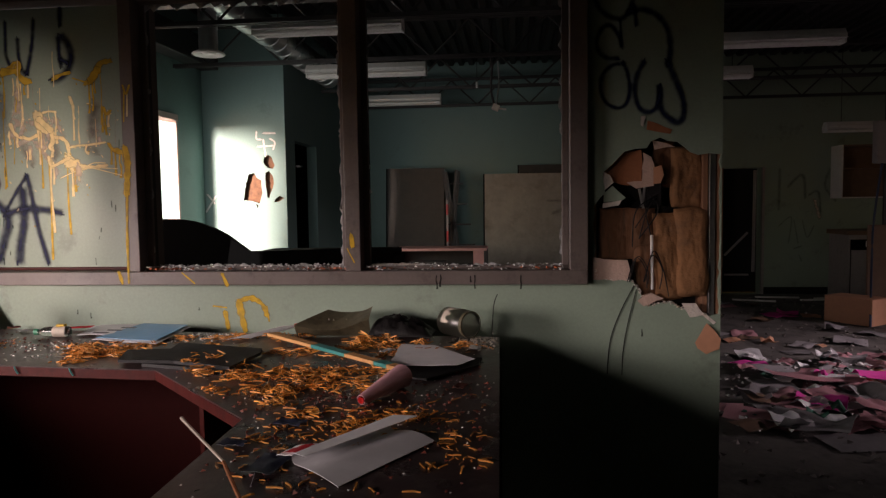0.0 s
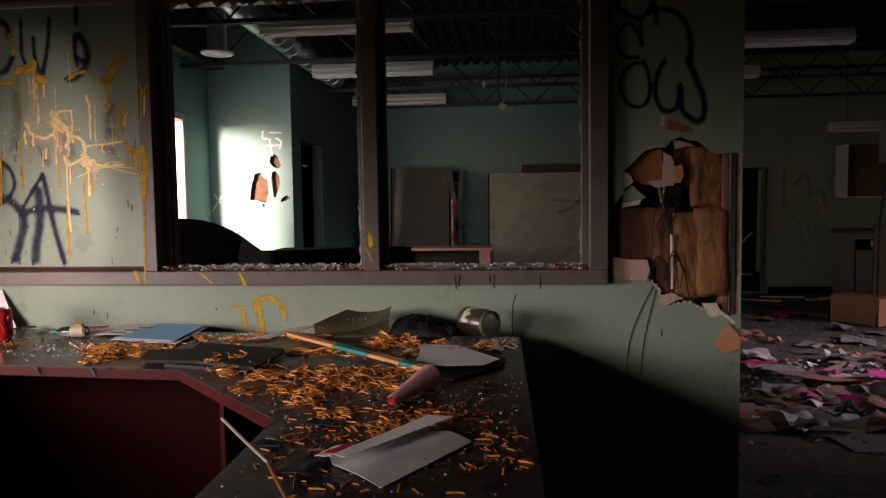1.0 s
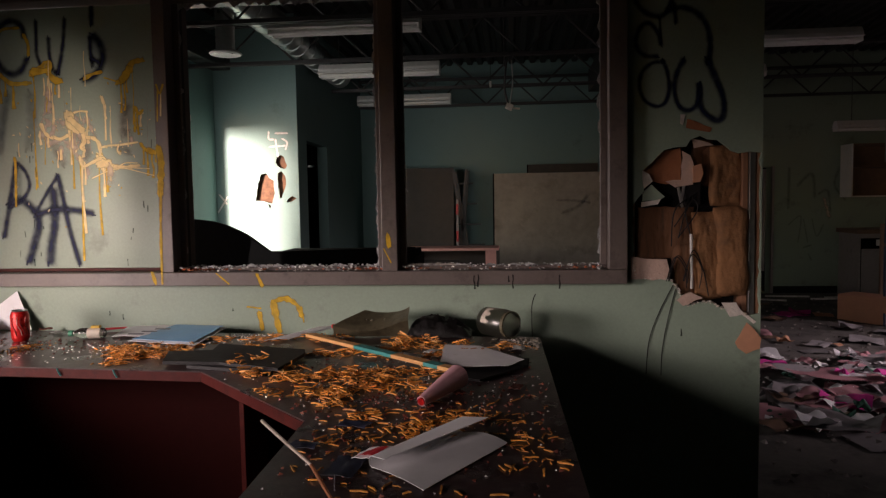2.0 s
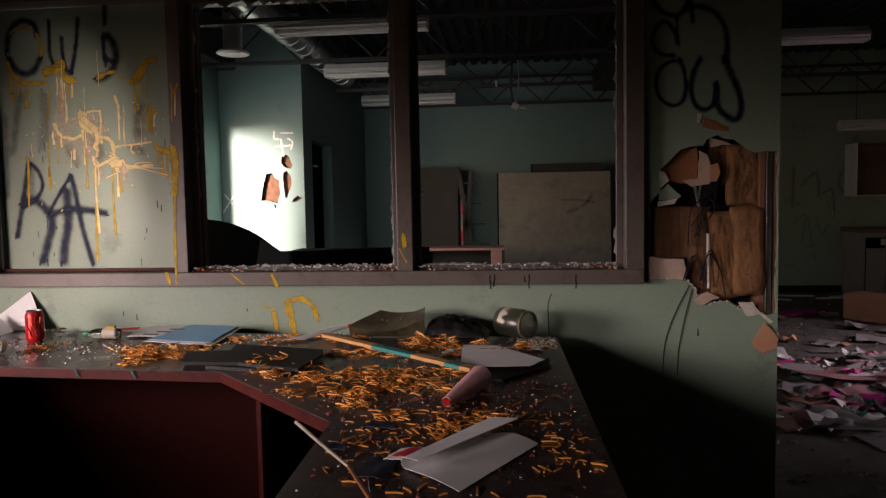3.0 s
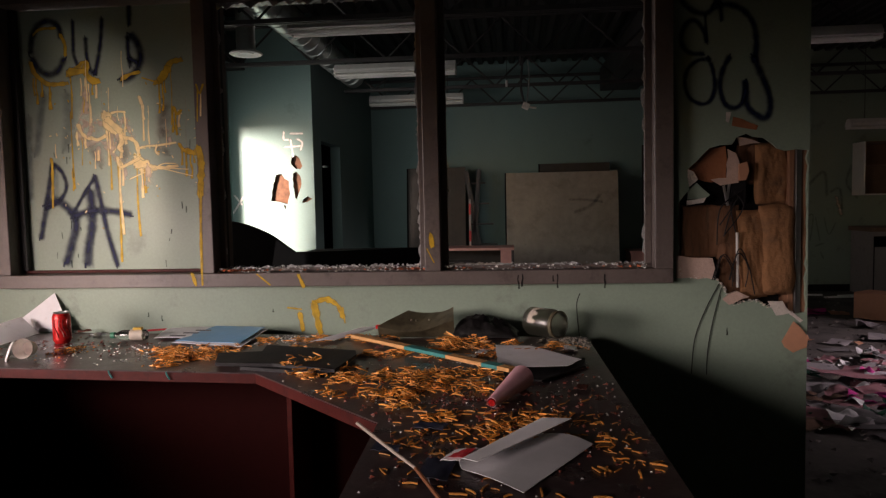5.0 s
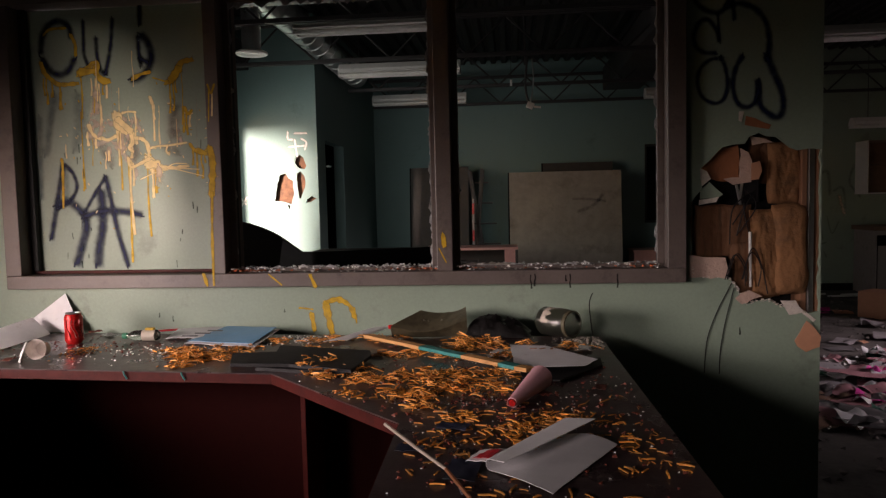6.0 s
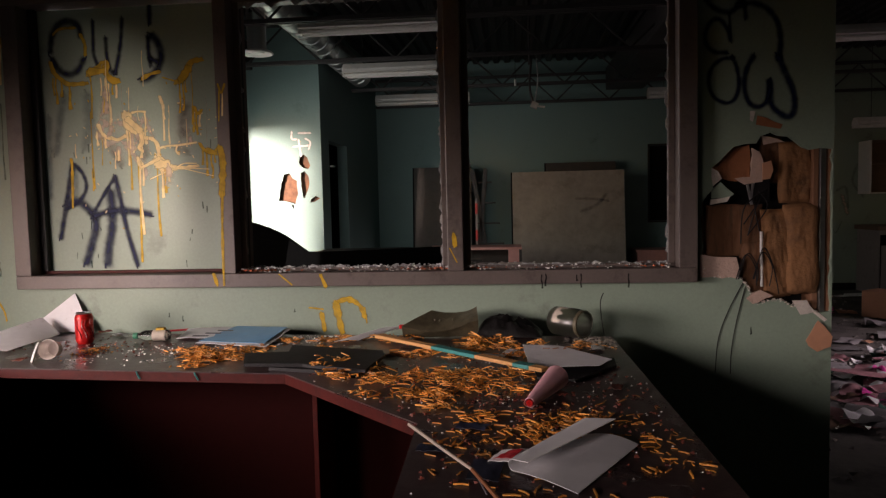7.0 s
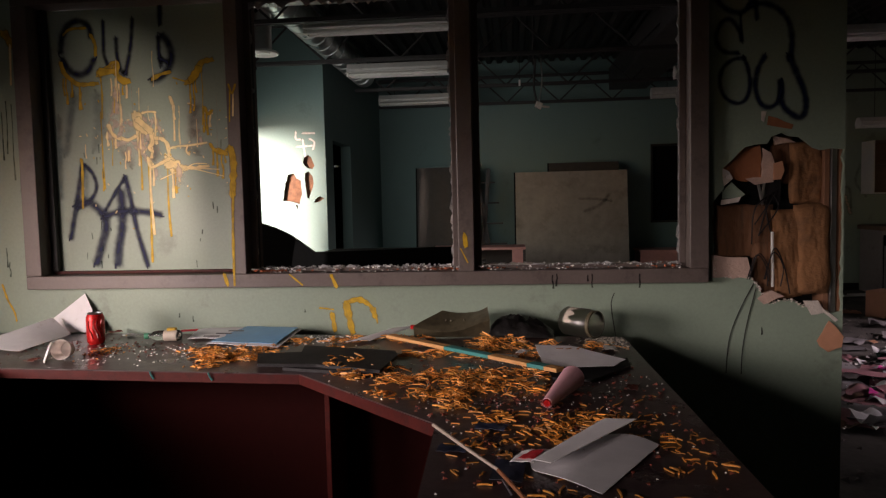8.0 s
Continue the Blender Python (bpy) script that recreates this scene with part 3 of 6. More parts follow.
for pts, w in (
    ([(-2.274, 1.989), (-2.259, 1.946), (-2.225, 1.914), (-2.195, 1.896), (-2.113, 1.897)], 0.032),
    ([(-2.254, 2.107), (-2.222, 2.129), (-2.155, 2.131)], 0.021),
    ([(-2.132, 2.102), (-2.114, 2.063), (-2.114, 2.016)], 0.024),
    ([(-2.106, 1.935), (-2.064, 1.959), (-2.022, 1.979), (-2.027, 1.941), (-2.001, 1.907), (-1.974, 1.901)], 0.045),
    ([(-2.098, 1.944), (-2.034, 1.946)], 0.048),
    ([(-1.717, 1.886), (-1.686, 1.899), (-1.670, 1.936), (-1.643, 1.968), (-1.604, 1.975)], 0.040),
    ([(-1.696, 1.895), (-1.660, 1.940)], 0.053),
    ([(-1.865, 1.906), (-1.829, 1.924), (-1.789, 1.932)], 0.027),
    ([(-1.642, 1.780), (-1.629, 1.752), (-1.611, 1.765)], 0.021),
    ([(-1.625, 1.626), (-1.606, 1.600), (-1.572, 1.585), (-1.544, 1.607)], 0.024),
    ([(-1.596, 1.599), (-1.558, 1.584)], 0.037),
    ([(-2.204, 1.579), (-2.202, 1.535), (-2.209, 1.370)], 0.019),
    ([(-1.775, 1.908), (-1.726, 1.892)], 0.011),
):
    stroke(pts, w * 0.8, ON_PANEL, YELLOW, panel, "paint_splash")
for pts, w in (
    ([(-1.946, 1.760), (-1.936, 1.715), (-1.906, 1.714), (-1.882, 1.684), (-1.873, 1.660), (-1.838, 1.654), (-1.814, 1.630), (-1.807, 1.582)], 0.027),
    ([(-1.941, 1.753), (-1.934, 1.705)], 0.048),
    ([(-1.813, 1.568), (-1.794, 1.543), (-1.744, 1.530), (-1.689, 1.528), (-1.639, 1.534)], 0.024),
    ([(-1.814, 1.549), (-1.774, 1.543)], 0.053),
    ([(-1.903, 1.575), (-1.892, 1.536), (-1.849, 1.550), (-1.807, 1.570)], 0.019),
    ([(-1.805, 1.613), (-1.765, 1.621), (-1.725, 1.622), (-1.640, 1.632)], 0.013),
    ([(-1.725, 1.622), (-1.731, 1.599), (-1.719, 1.586)], 0.016),
    ([(-1.887, 1.684), (-1.879, 1.641), (-1.896, 1.618), (-1.881, 1.603)], 0.024),
    ([(-1.928, 1.762), (-1.893, 1.770), (-1.860, 1.767)], 0.013),
    ([(-1.792, 1.828), (-1.783, 1.800)], 0.021),
    ([(-1.734, 1.527), (-1.698, 1.545), (-1.644, 1.544)], 0.008),
    ([(-1.852, 1.483), (-1.735, 1.523), (-1.590, 1.519)], 0.007),
    ([(-2.020, 1.665), (-1.990, 1.654), (-1.954, 1.668)], 0.021),
    ([(-2.073, 1.719), (-2.055, 1.680), (-2.025, 1.660)], 0.024),
    ([(-1.714, 1.527), (-1.572, 1.490)], 0.007),
):
    stroke(pts, w * 0.85, ON_PANEL, CREAM, panel, "paint_splash")
for pts, w in (
    ([(-1.944, 1.758), (-1.936, 1.719), (-1.912, 1.695)], 0.051),
    ([(-1.940, 1.739), (-1.887, 1.689)], 0.037),
    ([(-1.810, 1.563), (-1.794, 1.534), (-1.770, 1.523)], 0.060),
    ([(-1.809, 1.544), (-1.739, 1.527)], 0.032),
    ([(-1.901, 1.570), (-1.890, 1.532)], 0.025),
    ([(-1.647, 1.780), (-1.634, 1.756), (-1.614, 1.756)], 0.018),
):
    stroke(pts, w, ON_PANEL, CREAM, panel, "paint_splash")
rngd = random.Random(5)
for x, z, long, w, m in (
    (-2.265, 1.922, 0.069, 0.0127, YELLOW),
    (-2.253, 1.922, 0.106, 0.0127, YELLOW),
    (-2.230, 1.916, 0.069, 0.0152, YELLOW),
    (-2.195, 1.896, 0.102, 0.0203, YELLOW),
    (-2.098, 1.935, 0.185, 0.0127, YELLOW),
    (-2.105, 1.773, 0.323, 0.0102, YELLOW),
    (-2.051, 1.914, 0.069, 0.0102, CREAM),
    (-2.031, 1.913, 0.102, 0.0127, CREAM),
    (-2.017, 1.889, 0.185, 0.0127, CREAM),
    (-1.999, 1.907, 0.060, 0.0102, YELLOW),
    (-1.981, 1.902, 0.069, 0.0127, CREAM),
    (-1.943, 1.732, 0.185, 0.0152, CREAM),
    (-1.933, 1.719, 0.277, 0.0102, YELLOW),
    (-1.921, 1.714, 0.115, 0.0102, CREAM),
    (-1.903, 1.570, 0.439, 0.0127, YELLOW),
    (-1.894, 1.551, 0.300, 0.0152, CREAM),
    (-1.882, 1.551, 0.092, 0.0127, CREAM),
    (-1.817, 1.530, 0.289, 0.0127, YELLOW),
    (-1.799, 1.534, 0.127, 0.0152, CREAM),
    (-1.782, 1.533, 0.106, 0.0152, YELLOW),
    (-1.769, 1.533, 0.060, 0.0102, CREAM),
    (-1.783, 1.809, 0.162, 0.0127, CREAM),
    (-1.776, 1.795, 0.060, 0.0102, CREAM),
    (-1.863, 1.764, 0.129, 0.0127, CREAM),
    (-1.883, 1.670, 0.092, 0.0152, CREAM),
    (-1.702, 1.886, 0.125, 0.0127, YELLOW),
    (-1.687, 1.885, 0.115, 0.0127, YELLOW),
    (-1.676, 1.904, 0.060, 0.0102, YELLOW),
    (-1.648, 1.776, 0.097, 0.0152, YELLOW),
    (-1.634, 1.756, 0.088, 0.0152, YELLOW),
    (-1.621, 1.765, 0.065, 0.0127, CREAM),
    (-1.614, 1.595, 0.055, 0.0127, YELLOW),
    (-1.597, 1.590, 0.097, 0.0127, YELLOW),
    (-1.575, 1.585, 0.102, 0.0127, YELLOW),
    (-1.562, 1.589, 0.042, 0.0102, YELLOW),
    (-2.080, 1.686, 0.051, 0.0152, CREAM),
    (-2.045, 1.666, 0.042, 0.0152, CREAM),
    (-1.987, 1.606, 0.037, 0.0152, CREAM),
    (-2.109, 1.533, 0.092, 0.0076, YELLOW),
    (-2.003, 1.602, 0.069, 0.0076, CREAM),
):
    drip(x, z, long, w, ON_PANEL, m, panel, rngd.random())
for k in range(16):
    x, z = rngd.gauss(-1.87, 0.17), rngd.gauss(1.80, 0.12)
    if -2.22 < x < -1.54 and z < 2.05:
        drip(x, z, rngd.uniform(0.05, 0.26), rngd.uniform(0.003, 0.007), ON_PANEL, rngd.choice([YELLOW, CREAM, CREAM, CREAMFAINT]), panel, rngd.random())
for k in range(7):
    x, z = rngd.gauss(-1.93, 0.10), rngd.gauss(1.70, 0.08)
    stroke([(x, z), (x + rngd.uniform(-0.05, 0.05), z - rngd.uniform(0.02, 0.08))], rngd.uniform(0.03, 0.07), ON_PANEL, CREAMFAINT, panel, "paint_smear")
# fine spatter
for k in range(90):
    x, z = rngd.gauss(-1.87, 0.20), rngd.gauss(1.65, 0.13)
    if -2.24 < x < -1.54:
        a = rngd.uniform(0, 6.28)
        s = rngd.uniform(0.003, 0.010)
        stroke([(x, z), (x + s * math.cos(a), z + s * math.sin(a))], rngd.uniform(0.003, 0.008), ON_PANEL, rngd.choice([YELLOW, CREAM, CREAM]), panel, "paint_spot", 2)
for k in range(20):
    x, z = rngd.choice([rngd.uniform(-2.2, -2.08), rngd.uniform(-1.75, -1.52)]), rngd.uniform(1.12, 1.7)
    stroke([(x, z), (x + rngd.uniform(-0.003, 0.003), z - rngd.uniform(0.008, 0.04))], rngd.uniform(0.003, 0.007), ON_PANEL, GREENDRIP, panel, "paint_spot", 2)

# splashes on the frame and the wall, kept as one painted thing each
wall_paint = tagged(thing("graffiti", "dark blue spray-painted letters on the green wall", "graffiti", (0, 0, 0)), kind="structure")
for pts, w in (
    ([(0.422, 2.134), (0.440, 2.095), (0.478, 2.064), (0.520, 2.056), (0.549, 2.078), (0.564, 2.119)], 0.032),
    ([(0.523, 1.947), (0.512, 1.990), (0.482, 2.030), (0.450, 2.022), (0.429, 1.976), (0.436, 1.933), (0.466, 1.908), (0.508, 1.904)], 0.029),
    ([(0.518, 2.049), (0.523, 1.955)], 0.018),
    ([(0.533, 1.882), (0.491, 1.879), (0.453, 1.846), (0.443, 1.791), (0.462, 1.738), (0.505, 1.713), (0.539, 1.727), (0.555, 1.778), (0.546, 1.847), (0.529, 1.887)], 0.026),
    ([(0.572, 2.102), (0.579, 2.030)], 0.026),
    ([(0.549, 2.078), (0.600, 2.086), (0.654, 2.064), (0.692, 2.016), (0.707, 1.948), (0.702, 1.876)], 0.035),
    ([(0.697, 1.885), (0.723, 1.824), (0.753, 1.750), (0.760, 1.686), (0.741, 1.652), (0.704, 1.668), (0.674, 1.706), (0.667, 1.787)], 0.041),
    ([(0.609, 1.888), (0.584, 1.842), (0.574, 1.778), (0.589, 1.717), (0.621, 1.694), (0.653, 1.708), (0.669, 1.757), (0.667, 1.792)], 0.032),
):
    stroke(pts, w, ON_WALL, NAVY, wall_paint)
splash = tagged(thing("yellow_paint_splashes", "dried yellow paint splashes and drips on wall and frame", "paint", (0, 0, 0)), kind="structure")
for pts, w, y, m in (
    ([(-1.497, 1.599), (-1.488, 1.534), (-1.498, 1.408)], 0.034, ON_FRAME, YELLOW), ([(-1.495, 1.420), (-1.503, 1.235), (-1.505, 1.037)], 0.014, ON_FRAME, YELLOW), ([(-1.495, 1.853), (-1.482, 1.818), (-1.467, 1.852)], 0.012, ON_FRAME, YELLOW),
    ([(-1.491, 1.830), (-1.497, 1.706)], 0.008, ON_FRAME, YELLOW), ([(-1.477, 1.829), (-1.482, 1.728)], 0.008, ON_FRAME, CREAM), ([(-1.547, 1.082), (-1.534, 1.037)], 0.020, ON_FRAME, YELLOW), ([(-1.097, 1.072), (-1.077, 1.025)], 0.018, ON_FRAME, YELLOW),
    ([(-1.271, 1.078), (-1.218, 1.034)], 0.008, ON_FRAME, YELLOW), ([(-0.551, 1.229), (-0.547, 1.184)], 0.024, ON_FRAME, YELLOW), ([(-0.568, 1.173), (-0.540, 1.117)], 0.006, ON_FRAME, YELLOW),
    ([(-1.049, 0.952), (-1.001, 0.965), (-0.954, 0.941), (-0.932, 0.894)], 0.030, ON_WALL, YELLOW), ([(-1.052, 0.947), (-1.040, 0.881), (-1.029, 0.828)], 0.036, ON_WALL, YELLOW), ([(-1.113, 0.905), (-1.103, 0.838)], 0.026, ON_WALL, YELLOW),
    ([(-0.931, 0.930), (-0.923, 0.866)], 0.008, ON_WALL, YELLOW), ([(-1.165, 0.931), (-1.108, 0.924)], 0.010, ON_WALL, YELLOW), ([(-2.492, 2.114), (-2.454, 2.065), (-2.402, 2.082)], 0.05, ON_WALL, YELLOW), ([(-2.470, 2.066), (-2.476, 1.900)], 0.012, ON_WALL, CREAM),
    ([(-2.449, 2.065), (-2.455, 1.947)], 0.010, ON_WALL, YELLOW), ([(-2.574, 1.042), (-2.555, 0.979), (-2.527, 0.924), (-2.519, 0.885)], 0.012, ON_WALL, YELLOW),
):
    stroke(pts, w, y, m, splash, "paint_splash")
dark_drips = tagged(thing("dark_paint_drips", "dark green and black drips running down wall and sill", "paint", (0, 0, 0)), kind="structure")
for x, z, long, y, m in (
    (-2.507, 1.830, 0.22, ON_WALL, GREENDRIP), (-2.482, 1.817, 0.32, ON_WALL, GREENDRIP), (-2.457, 1.804, 0.36, ON_WALL, GREENDRIP), (-2.528, 1.783, 0.2, ON_WALL, GREENDRIP), (-2.545, 1.201, 0.08, ON_WALL, GREENDRIP), (-2.533, 1.140, 0.06, ON_WALL, GREENDRIP),
    (-0.191, 1.065, 0.045, ON_FRAME, BLACKDRIP), (-0.054, 1.063, 0.05, ON_FRAME, BLACKDRIP), (0.128, 1.061, 0.05, ON_FRAME, BLACKDRIP), (-0.207, 1.061, 0.05, ON_FRAME, BLACKDRIP), (-0.071, 1.059, 0.02, ON_FRAME, BLACKDRIP),
    (0.606, 0.839, 0.025, ON_WALL, BLACKDRIP), (-1.716, 0.899, 0.02, ON_WALL, GREENDRIP), (-1.776, 0.912, 0.015, ON_WALL, GREENDRIP), (-1.228, 0.925, 0.01, ON_WALL, GREENDRIP),
):
    drip(x, z, long, 0.008, y, m, dark_drips, x)


# ---- inside the broken wall ----
def slab(name, pts, y, thick, material, label, category, rag=0.004, seed=1, tilt=0.0, parent=None):
    """A torn flat piece in the wall, outline in x, z."""
    bm = prism(ragged(pts, rag, 0.025, seed), "y", y, y + thick)
    if tilt:
        c = sum((v.co for v in bm.verts), Vector()) / len(bm.verts)
        bmesh.ops.rotate(bm, verts=bm.verts, cent=c, matrix=Matrix.Rotation(radians(tilt), 3, "X"))
    ob = part(name, bm, material, parent)
    return ob if parent else tagged(ob, label, category)


def batt(name, x0, x1, z0, z1, y, deep, seed, material, label):
    off = Vector((seed * 7.1, seed * 3.3, 0))

    def at(u, v):
        edge = (1 - (2 * abs(u)) ** 6) * (1 - (2 * abs(v)) ** 6)
        x, z = x0 + (u + 0.5) * (x1 - x0), z0 + (v + 0.5) * (z1 - z0)
        p = Vector((x * 9, z * 5, 0)) + off
        lump = 0.014 * noise.noise(p) + 0.005 * noise.noise(p * 3.1) + 0.003 * noise.noise(p * 8)
        wob = 0.012 * noise.noise(p * 2 + Vector((5, 0, 0)))
        return (x + wob * (1 if abs(u) > 0.4 else 0.3), y - deep * edge ** 0.5 + lump * (0.3 + 0.7 * edge) + 0.03, z + wob)

    ob = part(name, sheet(1, 1, at, 34, 34, 0.004), material, smooth=True)
    return tagged(ob, label, "insulation", "wall insulation")


IN = WALL - 0.004
X1 = 0.596
batt("insulation_batt", 0.440, 0.665, 1.115, 1.318, IN + 0.024, 0.012, 1, WOOLDARK, "brown paper-faced insulation batt with a straight top")
batt("insulation_batt", 0.735, 0.862, 0.965, 1.316, IN + 0.004, 0.045, 2, WOOL, "torn yellow-brown glass wool bulging from the wall")
batt("insulation_batt", 0.725, 0.845, 1.322, 1.560, IN + 0.030, 0.030, 3, WOOL, "upper glass wool batt torn open")
batt("insulation_batt", 0.655, 0.765, 0.950, 1.300, IN + 0.014, 0.035, 4, WOOL, "dirty hanging tuft of glass wool")
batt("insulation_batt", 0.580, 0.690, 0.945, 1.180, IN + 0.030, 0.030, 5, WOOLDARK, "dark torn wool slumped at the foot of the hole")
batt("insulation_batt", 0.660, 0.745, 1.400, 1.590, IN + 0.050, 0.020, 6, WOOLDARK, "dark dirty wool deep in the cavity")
stud = thing("wall_stud", "raw timber stud exposed at the broken wall end", "stud", (0, 0, 0), group="wall studs")
part("timber", cuboid(0.838, 0.860, WALL + 0.016, WALL + 0.112, 0.02, 2.25, 0.003), STUDWOOD, stud)
part("steel_channel", cuboid(0.868, 0.888, WALL + 0.02, WALL + 0.024, 0.02, 2.25, 0.001), STUDSTEEL, stud)
part("channel_lip", cuboid(0.862, 0.865, WALL + 0.006, WALL + 0.0198, 0.905, 1.53, 0.001), STUDSTEEL, stud)
stud2 = thing("wall_stud", "raw timber stud beside the window frame", "stud", (0, 0, 0), group="wall studs")
part("timber", cuboid(0.396, 0.430, WALL + 0.018, WALL + 0.112, 0.02, 2.25, 0.003), STUDWOOD, stud2)
part("nail_plate", cuboid(0.41, 0.416, WALL + 0.012, WALL + 0.0178, 1.14, 1.3, 0.001), STUDSTEEL, stud2)
slab("torn_paper_flap", [(0.458, 1.466), (0.500, 1.521), (0.552, 1.546), (0.605, 1.553), (0.610, 1.418), (0.553, 1.411), (0.500, 1.427)], WALL + 0.028, 0.004, BROWNPAPER, "brown backing paper of the broken plasterboard", "paper", 0.003, 2)
slab("gypsum_fragment", [(0.613, 1.539), (0.643, 1.521), (0.660, 1.473), (0.648, 1.408), (0.585, 1.401), (0.547, 1.420), (0.606, 1.431)], WALL + 0.018, 0.008, GYPSUM, "broken pinkish plasterboard fragment hanging in the hole", "rubble", 0.004, 3)
slab("gypsum_fragment", [(0.651, 1.482), (0.680, 1.490), (0.691, 1.451), (0.673, 1.416), (0.648, 1.417)], WALL + 0.006, 0.008, CARD, "small tan torn plasterboard paper in the hole", "rubble", 0.003, 4)
slab("gypsum_fragment", [(0.453, 1.466), (0.479, 1.450), (0.494, 1.421), (0.464, 1.395), (0.454, 1.374)], WALL + 0.004, 0.010, PLASTER, "white broken gypsum edge", "rubble", 0.003, 5)
slab("wall_flap", [(0.456, 1.378), (0.492, 1.412), (0.543, 1.361), (0.522, 1.346), (0.456, 1.347)], WALL + 0.008, 0.008, GREEN, "green painted flap of broken plasterboard", "rubble", 0.003, 6)
slab("gypsum_fragment", [(0.454, 1.345), (0.526, 1.354), (0.518, 1.333), (0.454, 1.325)], WALL + 0.002, 0.009, PLASTER, "white crumbling gypsum strip", "rubble", 0.003, 7)
slab("gypsum_fragment", [(0.412, 1.125), (0.549, 1.116), (0.566, 1.058), (0.549, 1.036), (0.412, 1.038)], WALL - 0.006, 0.012, GYPSUM, "pale pink slab of bare plasterboard", "rubble", 0.004, 8)
slab("gypsum_fragment", [(0.588, 0.956), (0.647, 0.986), (0.683, 0.968), (0.635, 0.940), (0.609, 0.933)], WALL - 0.008, 0.014, GYPSUM, "crumbled gypsum lump on the torn edge", "rubble", 0.006, 9)
slab("torn_paper_flap", [(0.808, 0.789), (0.826, 0.821), (0.851, 0.869), (0.880, 0.842), (0.908, 0.802), (0.898, 0.767), (0.852, 0.745), (0.818, 0.767)], WALL - 0.012, 0.003, CARD, "orange-brown torn paper hanging off the wall", "paper", 0.003, 10)
slab("torn_paper_flap", [(0.757, 0.945), (0.812, 0.945), (0.842, 0.900), (0.792, 0.887)], WALL - 0.008, 0.004, PLASTER, "grey torn plasterboard flap", "paper", 0.004, 11)
slab("gypsum_fragment", [(0.833, 0.900), (0.854, 0.900), (0.892, 0.869), (0.880, 0.860)], WALL - 0.004, 0.01, PLASTER, "white chip of gypsum on the torn edge", "rubble", 0.002, 12)
slab("torn_paper_flap", [(0.625, 1.660), (0.719, 1.626), (0.708, 1.610), (0.617, 1.626)], WALL - 0.0035, 0.002, BROWNPAPER, "gouge of torn brown paper in the wall", "paper", 0.003, 13)
slab("gypsum_fragment", [(0.599, 1.678), (0.616, 1.677), (0.608, 1.639), (0.596, 1.644)], WALL - 0.004, 0.003, PLASTER, "white gouged plaster spot", "rubble", 0.002, 14)
slab("gypsum_fragment", [(0.642, 1.590), (0.698, 1.576), (0.730, 1.557), (0.657, 1.551)], WALL + 0.014, 0.008, GYPSUM, "torn plasterboard lip above the hole", "rubble", 0.004, 15)
conduit = tagged(part("metal_strip", rod(bmesh.new(), (X1 + 0.045, WALL - 0.004, 1.215), (X1 + 0.05, WALL + 0.002, 1.0), 0.006, seg=8), WHITE), "bent bright metal strip sticking up in the hole", "metal strip")
# black backing sheet that gives the cavity its deep shade
tagged(part("cavity_lining", cuboid(0.432, 0.836, WALL + 0.104, WALL + 0.113, 0.9, 1.64), BLACK), "black sheet standing for the shade deep in the wall cavity", "paper")
socket = thing("junction_box", "charred black electrical box with torn wires", "junction box", (X1 + 0.06, WALL + 0.03, 1.38))
part("box_body", cuboid(-0.03, 0.03, 0, 0.05, -0.05, 0.05, 0.004), BLACK, socket)
part("bracket", cuboid(-0.045, -0.035, -0.008, -0.004, -0.06, 0.06, 0.001, pose(0, 0, 0, 0, 8, 0)), STUDSTEEL, socket)
part("bracket", cuboid(-0.06, -0.05, -0.012, -0.008, -0.05, 0.03, 0.001, pose(0, 0, 0, 0, -12, 0)), STUDSTEEL, socket)
for k in range(5):
    r = random.Random(k)
    part("wire", tube([(r.uniform(-0.02, 0.02), 0.0, r.uniform(-0.05, 0)), (r.uniform(-0.08, 0.04), -0.02, -0.07), (r.uniform(-0.10, 0.05), -0.02, -0.13 - r.uniform(0, 0.1))], 0.0025, 6), BLACK, socket, smooth=True)
for k in range(4):
    r = random.Random(k + 30)
    x = X1 + r.uniform(-0.02, 0.10)
    tagged(part("hanging_cable", tube([(x - 0.03, WALL - 0.006, 1.03), (x, WALL - 0.018, 1.12 + r.uniform(0, 0.05)), (x + 0.04, WALL - 0.010, 1.08), (x + 0.05 + r.uniform(-0.02, 0.02), WALL - 0.008, 0.98 + r.uniform(-0.03, 0.05))], 0.0022, 6), BLACK, smooth=True), "thin black cable looping out of the hole", "cable", "wall cables")
for pts in ([(0.575, 1.018), (0.520, 0.907), (0.482, 0.795), (0.470, 0.659)], [(0.583, 1.000), (0.550, 0.862), (0.532, 0.750), (0.528, 0.655)]):
    tagged(part("hanging_cable", tube([(p[0], WALL - 0.004, p[1]) for p in pts], 0.0017, 6), BLACK, smooth=True), "thin black cable trailing down the green wall", "cable", "wall cables")

# ---- broken glass left in the frame ----
CLEAR = glass("clear_glass", (0.9, 0.94, 0.92), 0.08)
FROST = mat("crazed_glass", (0.36, 0.36, 0.36), 0.3, vary=0.5, grain=120, patch=30, bump=0.3)
CRUMB = mat("glass_crumbs", (0.72, 0.71, 0.70), 0.25, vary=0.5, grain=90, per_piece=0.6)
CRUMBRED = mat("red_brown_crumbs", (0.50, 0.14, 0.06), 0.6, vary=0.5, grain=90, per_piece=0.6)


